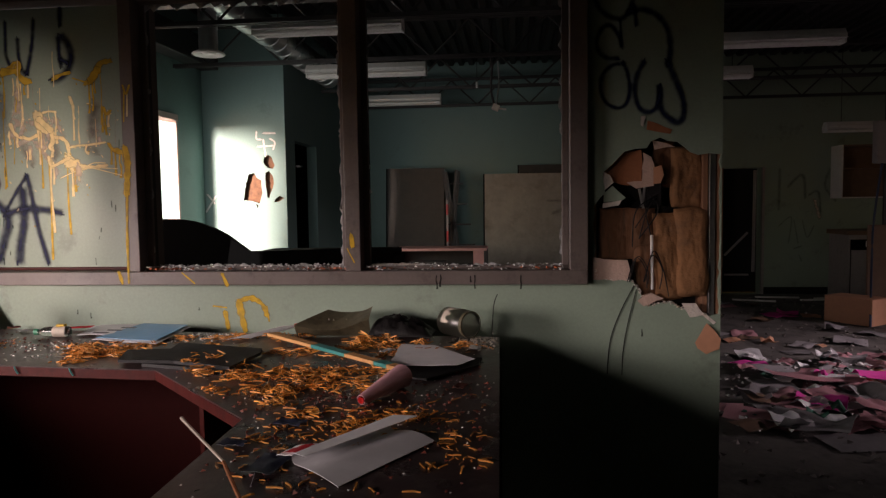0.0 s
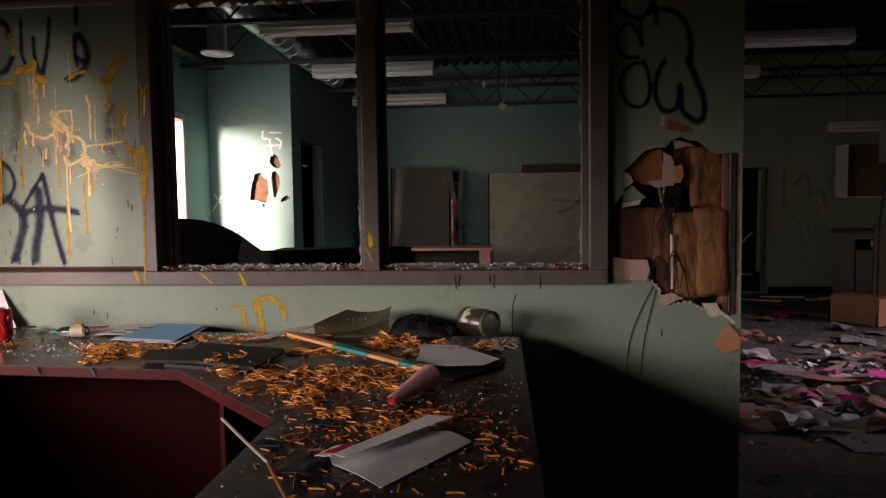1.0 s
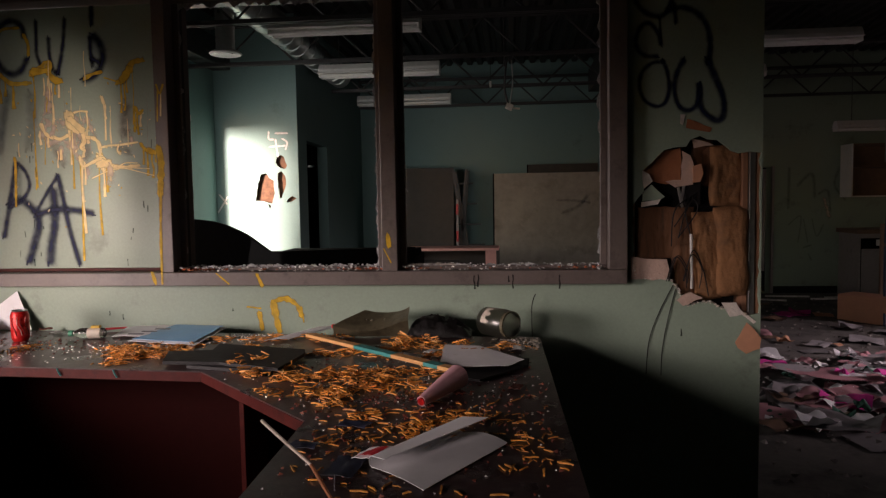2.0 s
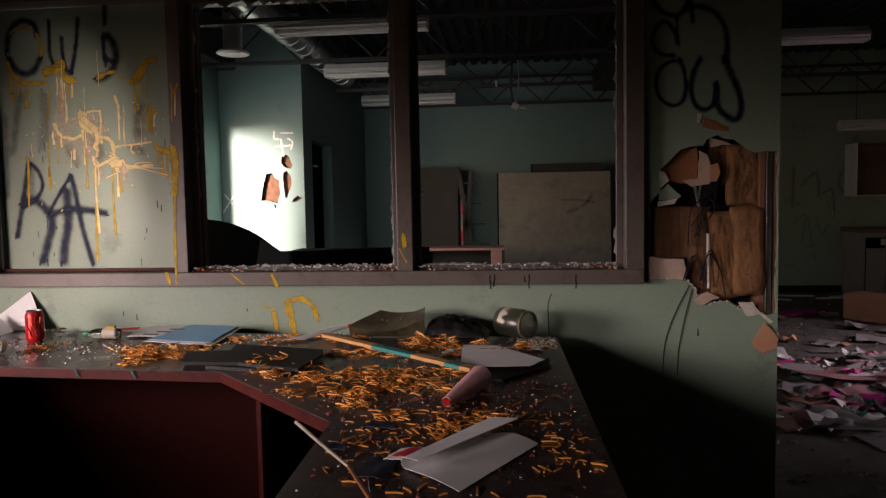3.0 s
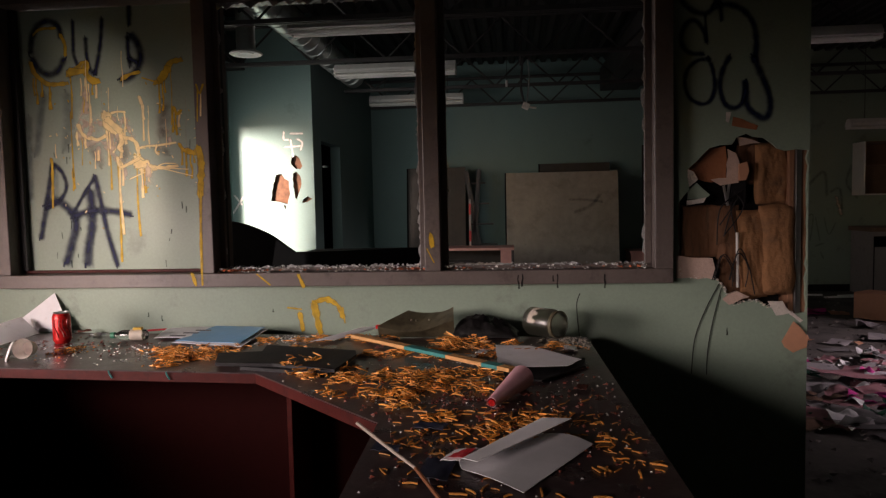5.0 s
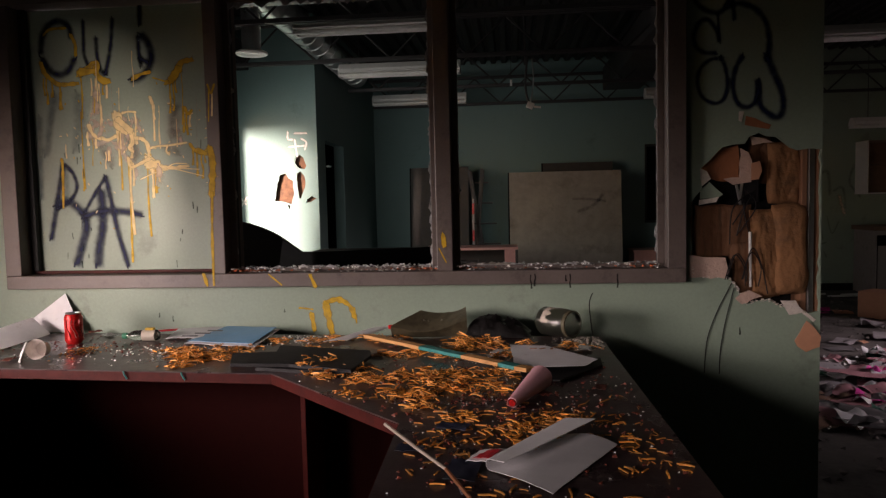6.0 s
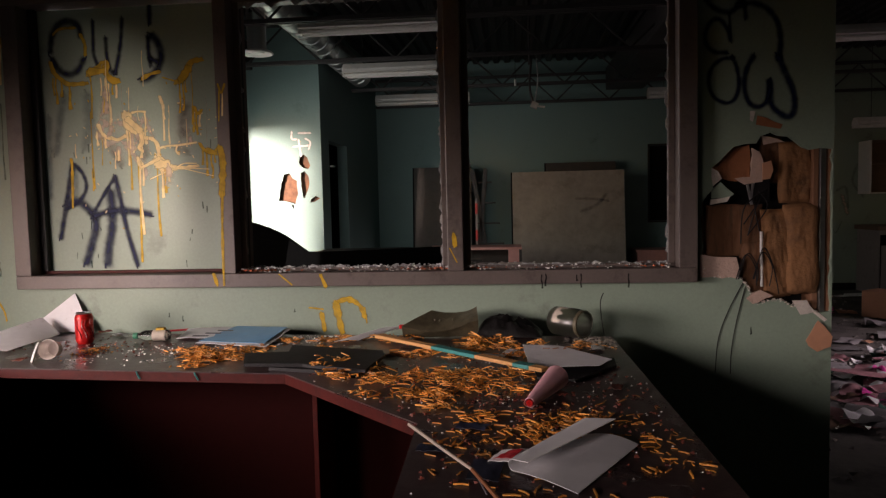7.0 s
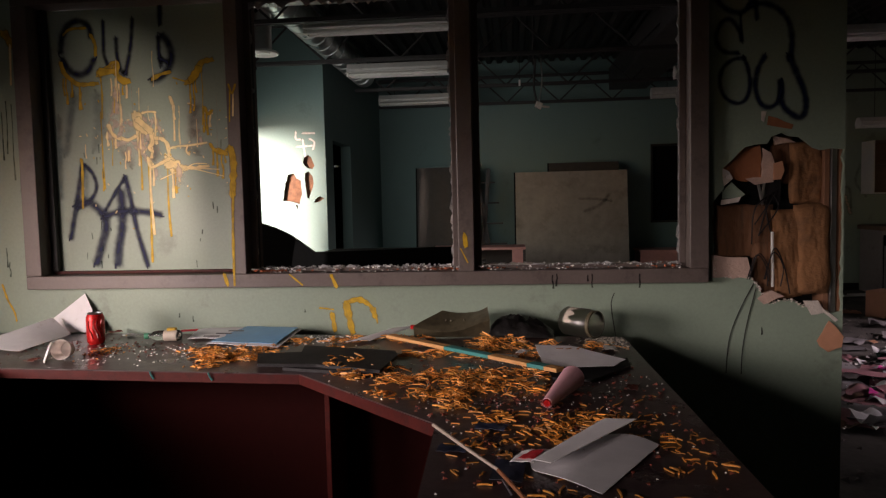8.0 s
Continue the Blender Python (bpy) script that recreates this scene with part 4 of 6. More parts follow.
def crumbs(name, n, place, size, material, label, seed):
    """Many small angular bits; place(rng) gives x, y, z of each."""
    rng = random.Random(seed)
    vs, fs = [], []
    for i in range(n):
        c = Vector(place(rng))
        s = rng.uniform(0.4, 1.0) * size
        q = Euler((rng.uniform(0, 6), rng.uniform(0, 6), rng.uniform(0, 6))).to_matrix()
        b = len(vs)
        for p in ((1, 0, -0.5), (-0.5, 0.8, -0.5), (-0.5, -0.8, -0.5), (0.1, 0.1, 0.9)):
            v = q @ (Vector(p) * s)
            v.z *= 0.6
            vs.append(c + v + Vector((0, 0, s * 0.4)))
        fs += [(b, b + 2, b + 1), (b, b + 1, b + 3), (b + 1, b + 2, b + 3), (b + 2, b, b + 3)]
    me = bpy.data.meshes.new(name)
    me.from_pydata(vs, [], fs)
    me.materials.append(material)
    return tagged(new(name, me), label, "debris", kind="stuff")


edge_line = tear + tear[:1]
crumbs("gypsum_crumbs", 220, lambda r: (lambda i, f: (edge_line[i][0] * (1 - f) + edge_line[i + 1][0] * f + r.uniform(-0.006, 0.004), WALL + r.uniform(-0.006, 0.006), edge_line[i][1] * (1 - f) + edge_line[i + 1][1] * f + r.uniform(-0.007, 0.004)))(r.choice([i for i in range(len(tear)) if tear[i][0] < 0.88 and tear[i][1] < 1.06]), r.random()), 0.008, PLASTER, "crumbling white gypsum along the torn wall edge", 61)
SILL = OUT_B + 0.0565
for x0, x1, sd in ((PX[3], PX[4], 1), (PX[5], PX[6], 2)):
    crumbs("glass_crumbs", 420 if sd == 1 else 230, lambda r: (r.uniform(x0, x1), r.uniform(WALL - 0.04, WALL + 0.01) if r.random() < 0.35 else r.uniform(WALL + 0.005, WALL + 0.12), SILL + (0.0 if r.random() < 0.4 else 0.012)), 0.0095, CRUMB, "crumbled safety glass lying along the window sill", sd)
    crumbs("sill_rubble", 170 if sd == 1 else 50, lambda r: (r.uniform(x0, x1) if r.random() < 0.35 else (x0 + 0.02 + abs(r.gauss(0, 0.10)) if r.random() < 0.5 else x1 - 0.02 - abs(r.gauss(0, 0.10))), r.uniform(WALL - 0.03, WALL + 0.1), SILL + 0.004), 0.012, CRUMBRED, "reddish crumbs and splinters on the window sill", sd + 5)
    rng = random.Random(sd + 40)
    # jagged remains along sides, top and sill
    for edge, n in (("l", 6), ("r", 26 if sd == 1 else 14), ("t", 22), ("b", 14)):
        for k in range(n):
            f = (k + rng.random()) / n
            if edge in "lr":
                z = SILL + 0.02 + f * (OUT_T - 0.07 - SILL - 0.02)
                d = rng.uniform(0.002, 0.016) ** 1.0 * (1 if edge == "l" else -1)
                xe = x0 + 0.024 if edge == "l" else x1 - 0.024
                h = rng.uniform(0.012, 0.05)
                pts = [(xe, z - h), (xe + d, z - h * rng.uniform(0.1, 0.6)), (xe + d * rng.uniform(0.3, 1.1), z + h * 0.4), (xe, z + h)]
            else:
                x = x0 + 0.03 + f * (x1 - x0 - 0.07)
                d = rng.uniform(0.008, 0.035) * (-1 if edge == "t" else 0.5)
                ze = OUT_T - 0.064 if edge == "t" else SILL + 0.012
                pts = [(x - 0.035, ze), (x - 0.01, ze + d), (x + 0.012, ze + d * 0.5), (x + 0.04, ze)]
            part("glass_shard", prism(pts, "y", WALL + 0.016, WALL + 0.021), FROST, window_1)
tagged(part("insulation_scrap", sheet(0.22, 0.06, lambda u, v: 0.012 + 0.014 * noise.noise(Vector((u * 9, v * 7, 3))) * (1 - 4 * u * u), 14, 6, 0.006), PLASTER), "torn pale padding lying on the window sill", "debris").matrix_world = pose(-0.38, WALL + 0.05, SILL, 0, 0, 4)

# ---- things on the desk ----
CANRED = mat("red_can_print", (0.55, 0.018, 0.016), 0.28, 0.35, vary=0.35, grain=30, patch=22, bump=0.03)
ALU = mat("aluminium", (0.7, 0.7, 0.7), 0.3, 0.95, vary=0.15)
BLUE = mat("blue_print", (0.12, 0.34, 0.58), 0.4, vary=0.15, grain=20, patch=9)
INK = mat("grey_ink", (0.16, 0.15, 0.17), 0.7)
REDINK = mat("red_ink", (0.6, 0.03, 0.04), 0.6)
OLIVE = mat("dirty_sheet_metal", (0.115, 0.098, 0.06), 0.42, 0.25, vary=0.3, grain=30, patch=6, dirt=(0.05, 0.04, 0.025), dirt_at=0.58)
RAWWOOD = mat("raw_wood", (0.55, 0.28, 0.10), 0.65, vary=0.2, grain=60, patch=6, bands=(0.15, 1, 1))
TEALPAINT = mat("teal_paint", (0.02, 0.20, 0.19), 0.5, vary=0.3, grain=50, patch=14)
TWIG = mat("pale_wood_strip", (0.75, 0.62, 0.52), 0.6, vary=0.2, grain=40)
LABELM = mat("bottle_label", (0.55, 0.48, 0.40), 0.5, vary=0.25, grain=30, patch=20)
YELLOWCAP = mat("yellow_print", (0.62, 0.38, 0.03), 0.5, vary=0.2)
GREENCAP = mat("green_plastic", (0.03, 0.22, 0.12), 0.4)
STICK = mat("fried_stick", (0.66, 0.27, 0.05), 0.42, vary=0.3, grain=150, patch=40, bump=0.2, per_piece=0.55)
STICKRED = mat("reddish_crumb", (0.19, 0.045, 0.028), 0.6, vary=0.4, grain=150, per_piece=0.5)
D = DESK


def quad_sheet(a, b, c, d, bend=0.0, thick=0.0012, n=14, ripple=0.002, seed=0):
    """A sheet between four corners a, b, c, d (in order round it), arched by bend along a-b."""
    a, b, c, d = (Vector(p) for p in (a, b, c, d))

    def at(u, v):
        s, t = u + 0.5, v + 0.5
        p = (a * (1 - s) + b * s) * (1 - t) + (d * (1 - s) + c * s) * t
        p.z += bend * 4 * s * (1 - s) + ripple * (1 + noise.noise(Vector((s * 3, t * 3, seed))))
        return p

    return sheet(1, 1, at, n, n, thick)


def flat(name, corners, material, label, category, bend=0.0, thick=0.0012, lift=(0, 0, 0, 0), group="", seed=0, ripple=0.002):
    q = [(x, y, D + 0.002 + h) for (x, y), h in zip(corners, lift)]
    return tagged(part(name, quad_sheet(*q, bend, thick, seed=seed, ripple=ripple), material, smooth=True), label, category, group)


# drink can
can = thing("drink_can", "red aluminium drink can standing on the dirty desk", "drink can", (-1.982, 2.695, D), 20)
part("can_body", lathe([(0.0, 0.004), (0.022, 0.004), (0.026, 0.0), (0.0325, 0.012), (0.033, 0.02), (0.0332, 0.06), (0.033, 0.098), (0.0325, 0.103), (0.027, 0.116)], 32), CANRED, can, smooth=True)
part("can_lid", lathe([(0.027, 0.116), (0.0285, 0.119), (0.027, 0.121), (0.025, 0.116), (0.0, 0.116)], 32), ALU, can, "bare aluminium lid", smooth=True)
part("pull_tab", cuboid(-0.008, 0.012, -0.007, 0.007, 0.1165, 0.118, 0.0005), ALU, can)
CANPRINT = mat("dark_can_print", (0.20, 0.008, 0.008), 0.3, 0.3, vary=0.3, grain=60)
for turn, ink in ((-80, ALU), (-60, CANPRINT), (-112, CANPRINT), (-30, CANPRINT)):
    a = radians(turn)
    part("printed_band", tube([(0.0334 * math.cos(a + 0.25 * math.sin(h * 60)), 0.0334 * math.sin(a + 0.25 * math.sin(h * 60)), h) for h in (0.025, 0.045, 0.07, 0.095)], 0.0008 if ink is ALU else 0.0024, 5), ink, can)

# paper cup on its side, with its lid
CUPMAT = mat("dirty_cup_plastic", (0.76, 0.70, 0.66), 0.4, vary=0.15, grain=30, patch=9)
cup = thing("paper_cup", "crumpled white paper cup lying on its side", "cup", (-1.915, 2.400, D + 0.034), 98)
shell = lathe([(0.025, 0.0), (0.033, 0.046), (0.0355, 0.048), (0.0345, 0.051), (0.0318, 0.046), (0.0235, 0.002), (0.0, 0.003)], 28)
bmesh.ops.transform(shell, matrix=pose(0.03, 0, 0, 0, -80, 0), verts=shell.verts)
part("cup_wall", shell, CUPMAT, cup, smooth=True)
part("cup_base", rod(bmesh.new(), (0.027, 0, 0.002), (0.03, 0, 0.002), 0.0235, seg=24), CUPMAT, cup)
lid = tagged(part("cup_lid", lathe([(0.0, 0.006), (0.033, 0.006), (0.036, 0.0), (0.038, 0.002), (0.035, 0.008), (0.0, 0.0085)], 28), WHITE, smooth=True), "white plastic cup lid leaning by the cup", "lid")
lid.matrix_world = pose(-1.960, 2.388, D + 0.030, 70, 10, -65)

# bottle on its side
bottle = thing("plastic_bottle", "small clear bottle with a pale label lying on the desk", "bottle", (-1.723, 2.735, D + 0.022), 6)
bb = lathe([(0.0, -0.062), (0.018, -0.062), (0.021, -0.056), (0.021, 0.03), (0.017, 0.044), (0.010, 0.052), (0.010, 0.062)], 20)
bmesh.ops.transform(bb, matrix=pose(0, 0, 0, 0, -90, 0), verts=bb.verts)
part("bottle_body", bb, CLEAR, bottle, smooth=True)
lb = lathe([(0.0216, -0.05), (0.0218, -0.012), (0.0216, 0.0)], 20)
bmesh.ops.transform(lb, matrix=pose(0.050, 0, 0, 0, 90, 0), verts=lb.verts)
part("label_sleeve", lb, LABELM, bottle, "pale label with yellow print", smooth=True)
part("cap", rod(bmesh.new(), (-0.062, 0, 0), (-0.078, 0, 0), 0.012, seg=16), GREENCAP, bottle, "green screw cap")
part("yellow_mark", cuboid(0.012, 0.046, -0.010, 0.010, 0.0205, 0.0300, 0.002), YELLOWCAP, bottle)

# loose sheets at the left run of the desk
flat("paper_sheet", [(-2.412, 2.555), (-2.175, 2.524), (-2.180, 2.835), (-2.293, 2.886)], PAPER, "curled white paper sheet lying on the desk", "paper", 0.0, lift=(0.012, 0.002, 0.006, 0.066), seed=1)
leaning = [(-2.329, 0.824), (-2.075, 0.833), (-2.193, 1.008), (-2.324, 0.898)]
flat_pts = [(leaning[0][0], WALL - 0.075, D + 0.003), (leaning[1][0] - 0.02, WALL - 0.06, D + 0.003), (leaning[2][0], WALL - 0.006, leaning[2][1] - 0.008), (leaning[3][0] - 0.01, WALL - 0.045, leaning[3][1] - 0.01)]
tagged(part("paper_sheet", quad_sheet(*flat_pts, 0.0, 0.0012, 10, 0.001, 4), PAPER, smooth=True), "white sheet of paper leaning against the wall", "paper")
leaflet = thing("leaflet", "white printed leaflet lying on the desk", "paper", (0, 0, 0))
part("page", quad_sheet(*[(x, y, D + 0.004 + h) for x, y, h in ((-1.636, 2.745, 0), (-1.383, 2.730, 0.0), (-1.466, 2.957, 0.005), (-1.673, 2.923, 0.005))], 0.004), PAPER, leaflet, smooth=True)
for k in range(3):
    part("print_bar", quad_sheet(*[(x, y, D + 0.0125 + 0.001 * k) for x, y in ((-1.558, 2.778), (-1.493, 2.776), (-1.498, 2.799), (-1.564, 2.801))], 0.0, 0.0006, 3, 0.0), INK, leaflet).location = (0.03 * k - 0.02, 0.05 * k - 0.02, 0)
brochure = thing("brochure", "blue printed brochure with a lifted white corner", "brochure", (0, 0, 0))
part("cover", quad_sheet(*[(x, y, D + 0.006 + h) for x, y, h in ((-1.519, 2.689, 0.0), (-1.234, 2.614, 0.005), (-1.227, 2.865, 0.02), (-1.481, 2.970, 0.006))], 0.0), BLUE, brochure, smooth=True)
part("page", quad_sheet(*[(x, y, D + 0.002 + h) for x, y, h in ((-1.523, 2.668, 0.0), (-1.216, 2.585, 0.002), (-1.210, 2.852, 0.018), (-1.466, 2.944, 0.004))], 0.0), PAPER, brochure, smooth=True)
tagged(part("pencil", rod(bmesh.new(), (-1.752, 2.875, D + 0.012), (-1.673, 2.923, D + 0.010), 0.004, seg=6), REDINK), "red pencil lying behind the leaflet", "pencil")

# black slab
tagged(part("black_folder", prism([(-1.172, 2.263), (-0.980, 2.257), (-0.764, 2.182), (-0.743, 2.388), (-0.762, 2.454), (-1.103, 2.546), (-1.082, 2.438), (-1.226, 2.413)], "z", D + 0.012, D + 0.022), BLACK), "flat black plastic folder lying on spilled sticks", "folder")
tagged(part("black_folder", prism([(-1.088, 2.256), (-0.786, 2.188), (-0.864, 2.388), (-1.094, 2.388)], "z", D + 0.001, D + 0.0115), BLACK), "lower black plastic folder under another", "folder")

drawing = flat("paper_sheet", [(-0.983, 2.662), (-0.898, 2.692), (-0.755, 2.940), (-0.856, 2.881)], PAPER, "white paper with a faint drawing against the wall", "paper", 0.004, lift=(0.004, 0.004, 0.012, 0.012), seed=5)

# bent sheet metal
bx0, by0, bx1 = -0.742, 2.752, -0.453


def bent(u, v):
    """A pressed cover: upright front flange, sagging sloped top, one end curled up."""
    s, t = u + 0.5, v + 0.5
    lip = 0.046 - 0.020 * math.sin(math.pi * min(1, s * 1.15)) + 0.020 * s ** 6
    rough = 0.002 * noise.noise(Vector((s * 6, v * 5, 1)))
    if t < 0.4:
        k = t / 0.4
        return (bx0 + (bx1 - bx0) * s, by0 + 0.022 - 0.030 * k + 0.02 * s, D + 0.003 + lip * k + rough)
    k = (t - 0.4) / 0.6
    left = bx0 + 0.10 * k
    top = 0.086 - 0.010 * math.sin(math.pi * s) + 0.012 * s ** 8
    return (left + (bx1 - 0.012 * k - left) * s, by0 - 0.008 + 0.13 * k + 0.02 * s, D + 0.003 + lip + (top - lip) * k ** 0.85 + rough)


metal = thing("bent_metal_cover", "bent dirty olive sheet-metal cover with rivets", "metal sheet", (0, 0, 0))
part("cover_sheet", sheet(1, 1, bent, 26, 15, 0.002), OLIVE, metal, smooth=True)
for s in (-0.2, -0.12, 0.1):
    p = bent(s, 0.2)
    part("rivet", rod(bmesh.new(), (p[0], p[1], p[2]), (p[0], p[1], p[2] + 0.006), 0.004, seg=8), OLIVE, metal)
part("red_tag", cuboid(bx0 - 0.02, bx0 + 0.015, by0 + 0.05, by0 + 0.07, D + 0.03, D + 0.045, 0.003), CANRED, metal)
def bag(u, v):
    fall = max(0.0, 1 - (2 * abs(u)) ** 2.5) * max(0.0, 1 - (2 * abs(v)) ** 2.2)
    p = Vector((u * 6, v * 6, 2))
    return max(0.002, (0.062 - 0.05 * u + 0.024 * noise.noise(p) + 0.010 * noise.noise(p * 3)) * fall ** 0.6)


tagged(part("plastic_bag", sheet(0.25, 0.15, bag, 30, 20, 0.002), mat("black_film", (0.009, 0.008, 0.008), 0.4, vary=0.3, grain=30, bump=0.2, spec=0.3), smooth=True), "crumpled black plastic bag behind the metal", "bag").matrix_world = pose(-0.335, 2.835, D + 0.002, 0, 0, -4)

# painted wooden strip lying across the rubbish
wa, wb = Vector((-0.830, 2.733, D + 0.018)), Vector((-0.232, 2.161, D + 0.028))
strip = thing("wooden_strip", "raw wooden strip splashed with teal paint", "wood strip", (0, 0, 0))
cuts = (0.0, 0.40, 0.66, 0.86, 0.94, 1.0)
for i, (s, e) in enumerate(zip(cuts, cuts[1:])):
    a, b = wa.lerp(wb, s), wa.lerp(wb, e)
    m = Matrix.Translation(a) @ (b - a).to_track_quat("X", "Z").to_matrix().to_4x4()
    part("painted_length" if i in (1, 3) else "bare_length", cuboid(0, (b - a).length, -0.017, 0.017, -0.006, 0.006, 0.0015, m), TEALPAINT if i in (1, 3) else RAWWOOD, strip, "teal painted stretch" if i in (1, 3) else "")

# white sheet on a flat black piece, rolled pink paper
tagged(part("dark_card", prism([(-0.255, 2.150), (-0.150, 2.120), (-0.010, 2.300), (-0.003, 2.400), (-0.273, 2.388)], "z", D + 0.003, D + 0.009), BLACK), "flat black piece under a white sheet", "card")
note = thing("paper_sheet", "white paper with small red marks on a flat black piece", "paper", (0, 0, 0))
page = prism(ragged([(-0.291, 2.535), (-0.230, 2.520), (-0.172, 2.517), (-0.022, 2.320), (-0.055, 2.262), (-0.072, 2.232), (-0.277, 2.222)], 0.002, 0.03, 12), "z", 0.0, 0.0012)
for v in page.verts:
    v.co.z += D + 0.022 + 0.05 * (v.co.x + 0.16) ** 2 + 0.004 * noise.noise(v.co * 9)
part("page", page, PAPER, note)
for k in range(3):
    part("red_mark", cuboid(-0.012, 0.012, -0.004, 0.004, 0, 0.001, 0, pose(-0.215 + 0.03 * k, 2.44, D + 0.030, 0, 0, 40 * k)), CARD, note)
ca, cb = Vector((-0.285, 1.868, D + 0.016)), Vector((-0.206, 2.043, D + 0.036))
cm = Matrix.Translation(ca) @ (cb - ca).to_track_quat("Z", "Y").to_matrix().to_4x4()
cone = thing("rolled_paper", "pink paper rolled into a cone with a red rolled end", "paper", (0, 0, 0))
LN = (cb - ca).length


def spiral(u, v):
    s, a = v + 0.5, (u + 0.5) * 2 * math.pi * 1.6
    r = (0.013 + 0.020 * s) * (1 - 0.10 * (u + 0.5))
    return cm @ Vector((r * math.cos(a), r * math.sin(a), LN * s))


part("roll", sheet(1, 1, spiral, 40, 8, 0.001), PINKPAPER, cone, smooth=True)
part("red_end", rod(bmesh.new(), cm @ Vector((0, 0, -0.001)), cm @ Vector((0, 0, 0.006)), 0.009, seg=16), CANRED, cone)

# folded envelope
env = thing("envelope", "folded white envelope with a red printed corner", "envelope", (0, 0, 0))
f0, f1 = Vector((-0.328, 1.468, D + 0.002)), Vector((-0.165, 1.680, D + 0.002))
r0, r1 = Vector((-0.215, 1.367, D + 0.002)), Vector((-0.067, 1.613, D + 0.004))


def folded(u, v):
    """A sheet that rolls over along its far long edge and comes back as a narrow raised flap."""
    s, t = u + 0.5, v + 0.5
    near, far = r0.lerp(r1, s), f0.lerp(f1, s)
    way = (near - far).normalized()
    bend = 0.011 + 0.007 * s
    if t > 0.3:
        k = (t - 0.3) / 0.7
        p = far.lerp(near, k)
        p.z += 0.010 * math.sin(math.pi * k) * s + 0.004 * (1 - s) * math.sin(math.pi * k)
        return p
    k = 1 - t / 0.3
    if k < 0.6:
        a = k / 0.6 * math.pi
        return far - way * bend * math.sin(a) + Vector((0, 0, bend * (1 - math.cos(a))))
    k = (k - 0.6) / 0.4
    return far + way * (0.038 + 0.030 * s) * k + Vector((0, 0, 2 * bend + (0.004 + 0.006 * s) * k))


part("folded_sheet", sheet(1, 1, folded, 16, 30, 0.0012), PAPER, env, smooth=True)
part("corner_flap", quad_sheet((-0.379, 1.501, D + 0.004), (-0.330, 1.480, D + 0.012), (-0.294, 1.546, D + 0.014), (-0.350, 1.557, D + 0.006), 0.002), PAPER, env, smooth=True)
part("red_print", quad_sheet((-0.365, 1.501, D + 0.0105), (-0.330, 1.488, D + 0.0165), (-0.306, 1.533, D + 0.0185), (-0.334, 1.538, D + 0.0135), 0.002, 0.0006), REDINK, env, smooth=True)

# glass jar on its side
DUSTY = glass("dusty_glass", (0.55, 0.53, 0.48), 0.28)
jar = thing("glass_jar", "empty glass jar with a torn label lying on its side", "jar", (-0.098, 2.754, D + 0.056), 0)
jm = pose(-0.01, 0.03, 0, 0, 0, 46) @ pose(0, 0, 0, 90, 0, 0)
jb = lathe([(0.0, -0.075), (0.048, -0.075), (0.054, -0.066), (0.054, 0.035), (0.047, 0.048), (0.046, 0.052), (0.048, 0.054), (0.048, 0.066), (0.045, 0.066), (0.043, 0.05), (0.050, 0.034), (0.050, -0.064), (0.0, -0.070)], 32)
bmesh.ops.transform(jb, matrix=jm, verts=jb.verts)
part("jar_body", jb, DUSTY, jar, smooth=True)
jl = bmesh.new()
for i in range(9):
    a0, a1 = radians(95 + i * 9), radians(104 + i * 9)
    z0 = -0.045
    vs = [jl.verts.new((0.0546 * math.cos(a), 0.0546 * math.sin(a), z)) for a, z in ((a0, z0), (a1, z0), (a1, -0.015 + 0.014 * math.sin((i + 1) * 1.7)), (a0, -0.015 + 0.014 * math.sin(i * 1.7)))]
    jl.faces.new(vs)
bmesh.ops.transform(jl, matrix=jm, verts=jl.verts)
part("torn_label", jl, LABELM, jar, "torn white paper label")
rim = lathe([(0.0485, 0.050), (0.051, 0.052), (0.051, 0.066), (0.047, 0.067)], 32)
bmesh.ops.transform(rim, matrix=jm, verts=rim.verts)
part("metal_rim", rim, OLIVE, jar, "rusty screw rim", smooth=True)

# pale strip and twig leaning over the desk edge
twig = thing("bent_twig", "pale split strip bent over the desk edge", "twig", (0, 0, 0))
part("upper_length", tube([(-0.511, 1.377, 0.961), (-0.452, 1.334, 0.936), (-0.394, 1.290, 0.914)], 0.0034, 6, taper=0.8), TWIG, twig, smooth=True)
part("lower_length", tube([(-0.394, 1.290, 0.914), (-0.350, 1.235, 0.888), (-0.285, 1.160, D + 0.006)], 0.0036, 6), BROWNPAPER, twig, smooth=True)
for pts in ([(-0.400, 1.460), (-0.373, 1.355)],):
    part("fibre", tube([(x, y, D + 0.004) for x, y in pts], 0.0016, 5), INK, twig)
# standing thin wire behind the jar
tagged(part("thin_wire", tube([(0.017, 2.784, D), (0.02, WALL - 0.05, 0.94), (0.035, WALL - 0.03, 0.985)], 0.002, 5), BLACK, smooth=True), "thin dark wire standing behind the jar", "wire")

# spilled potato sticks
variants = []
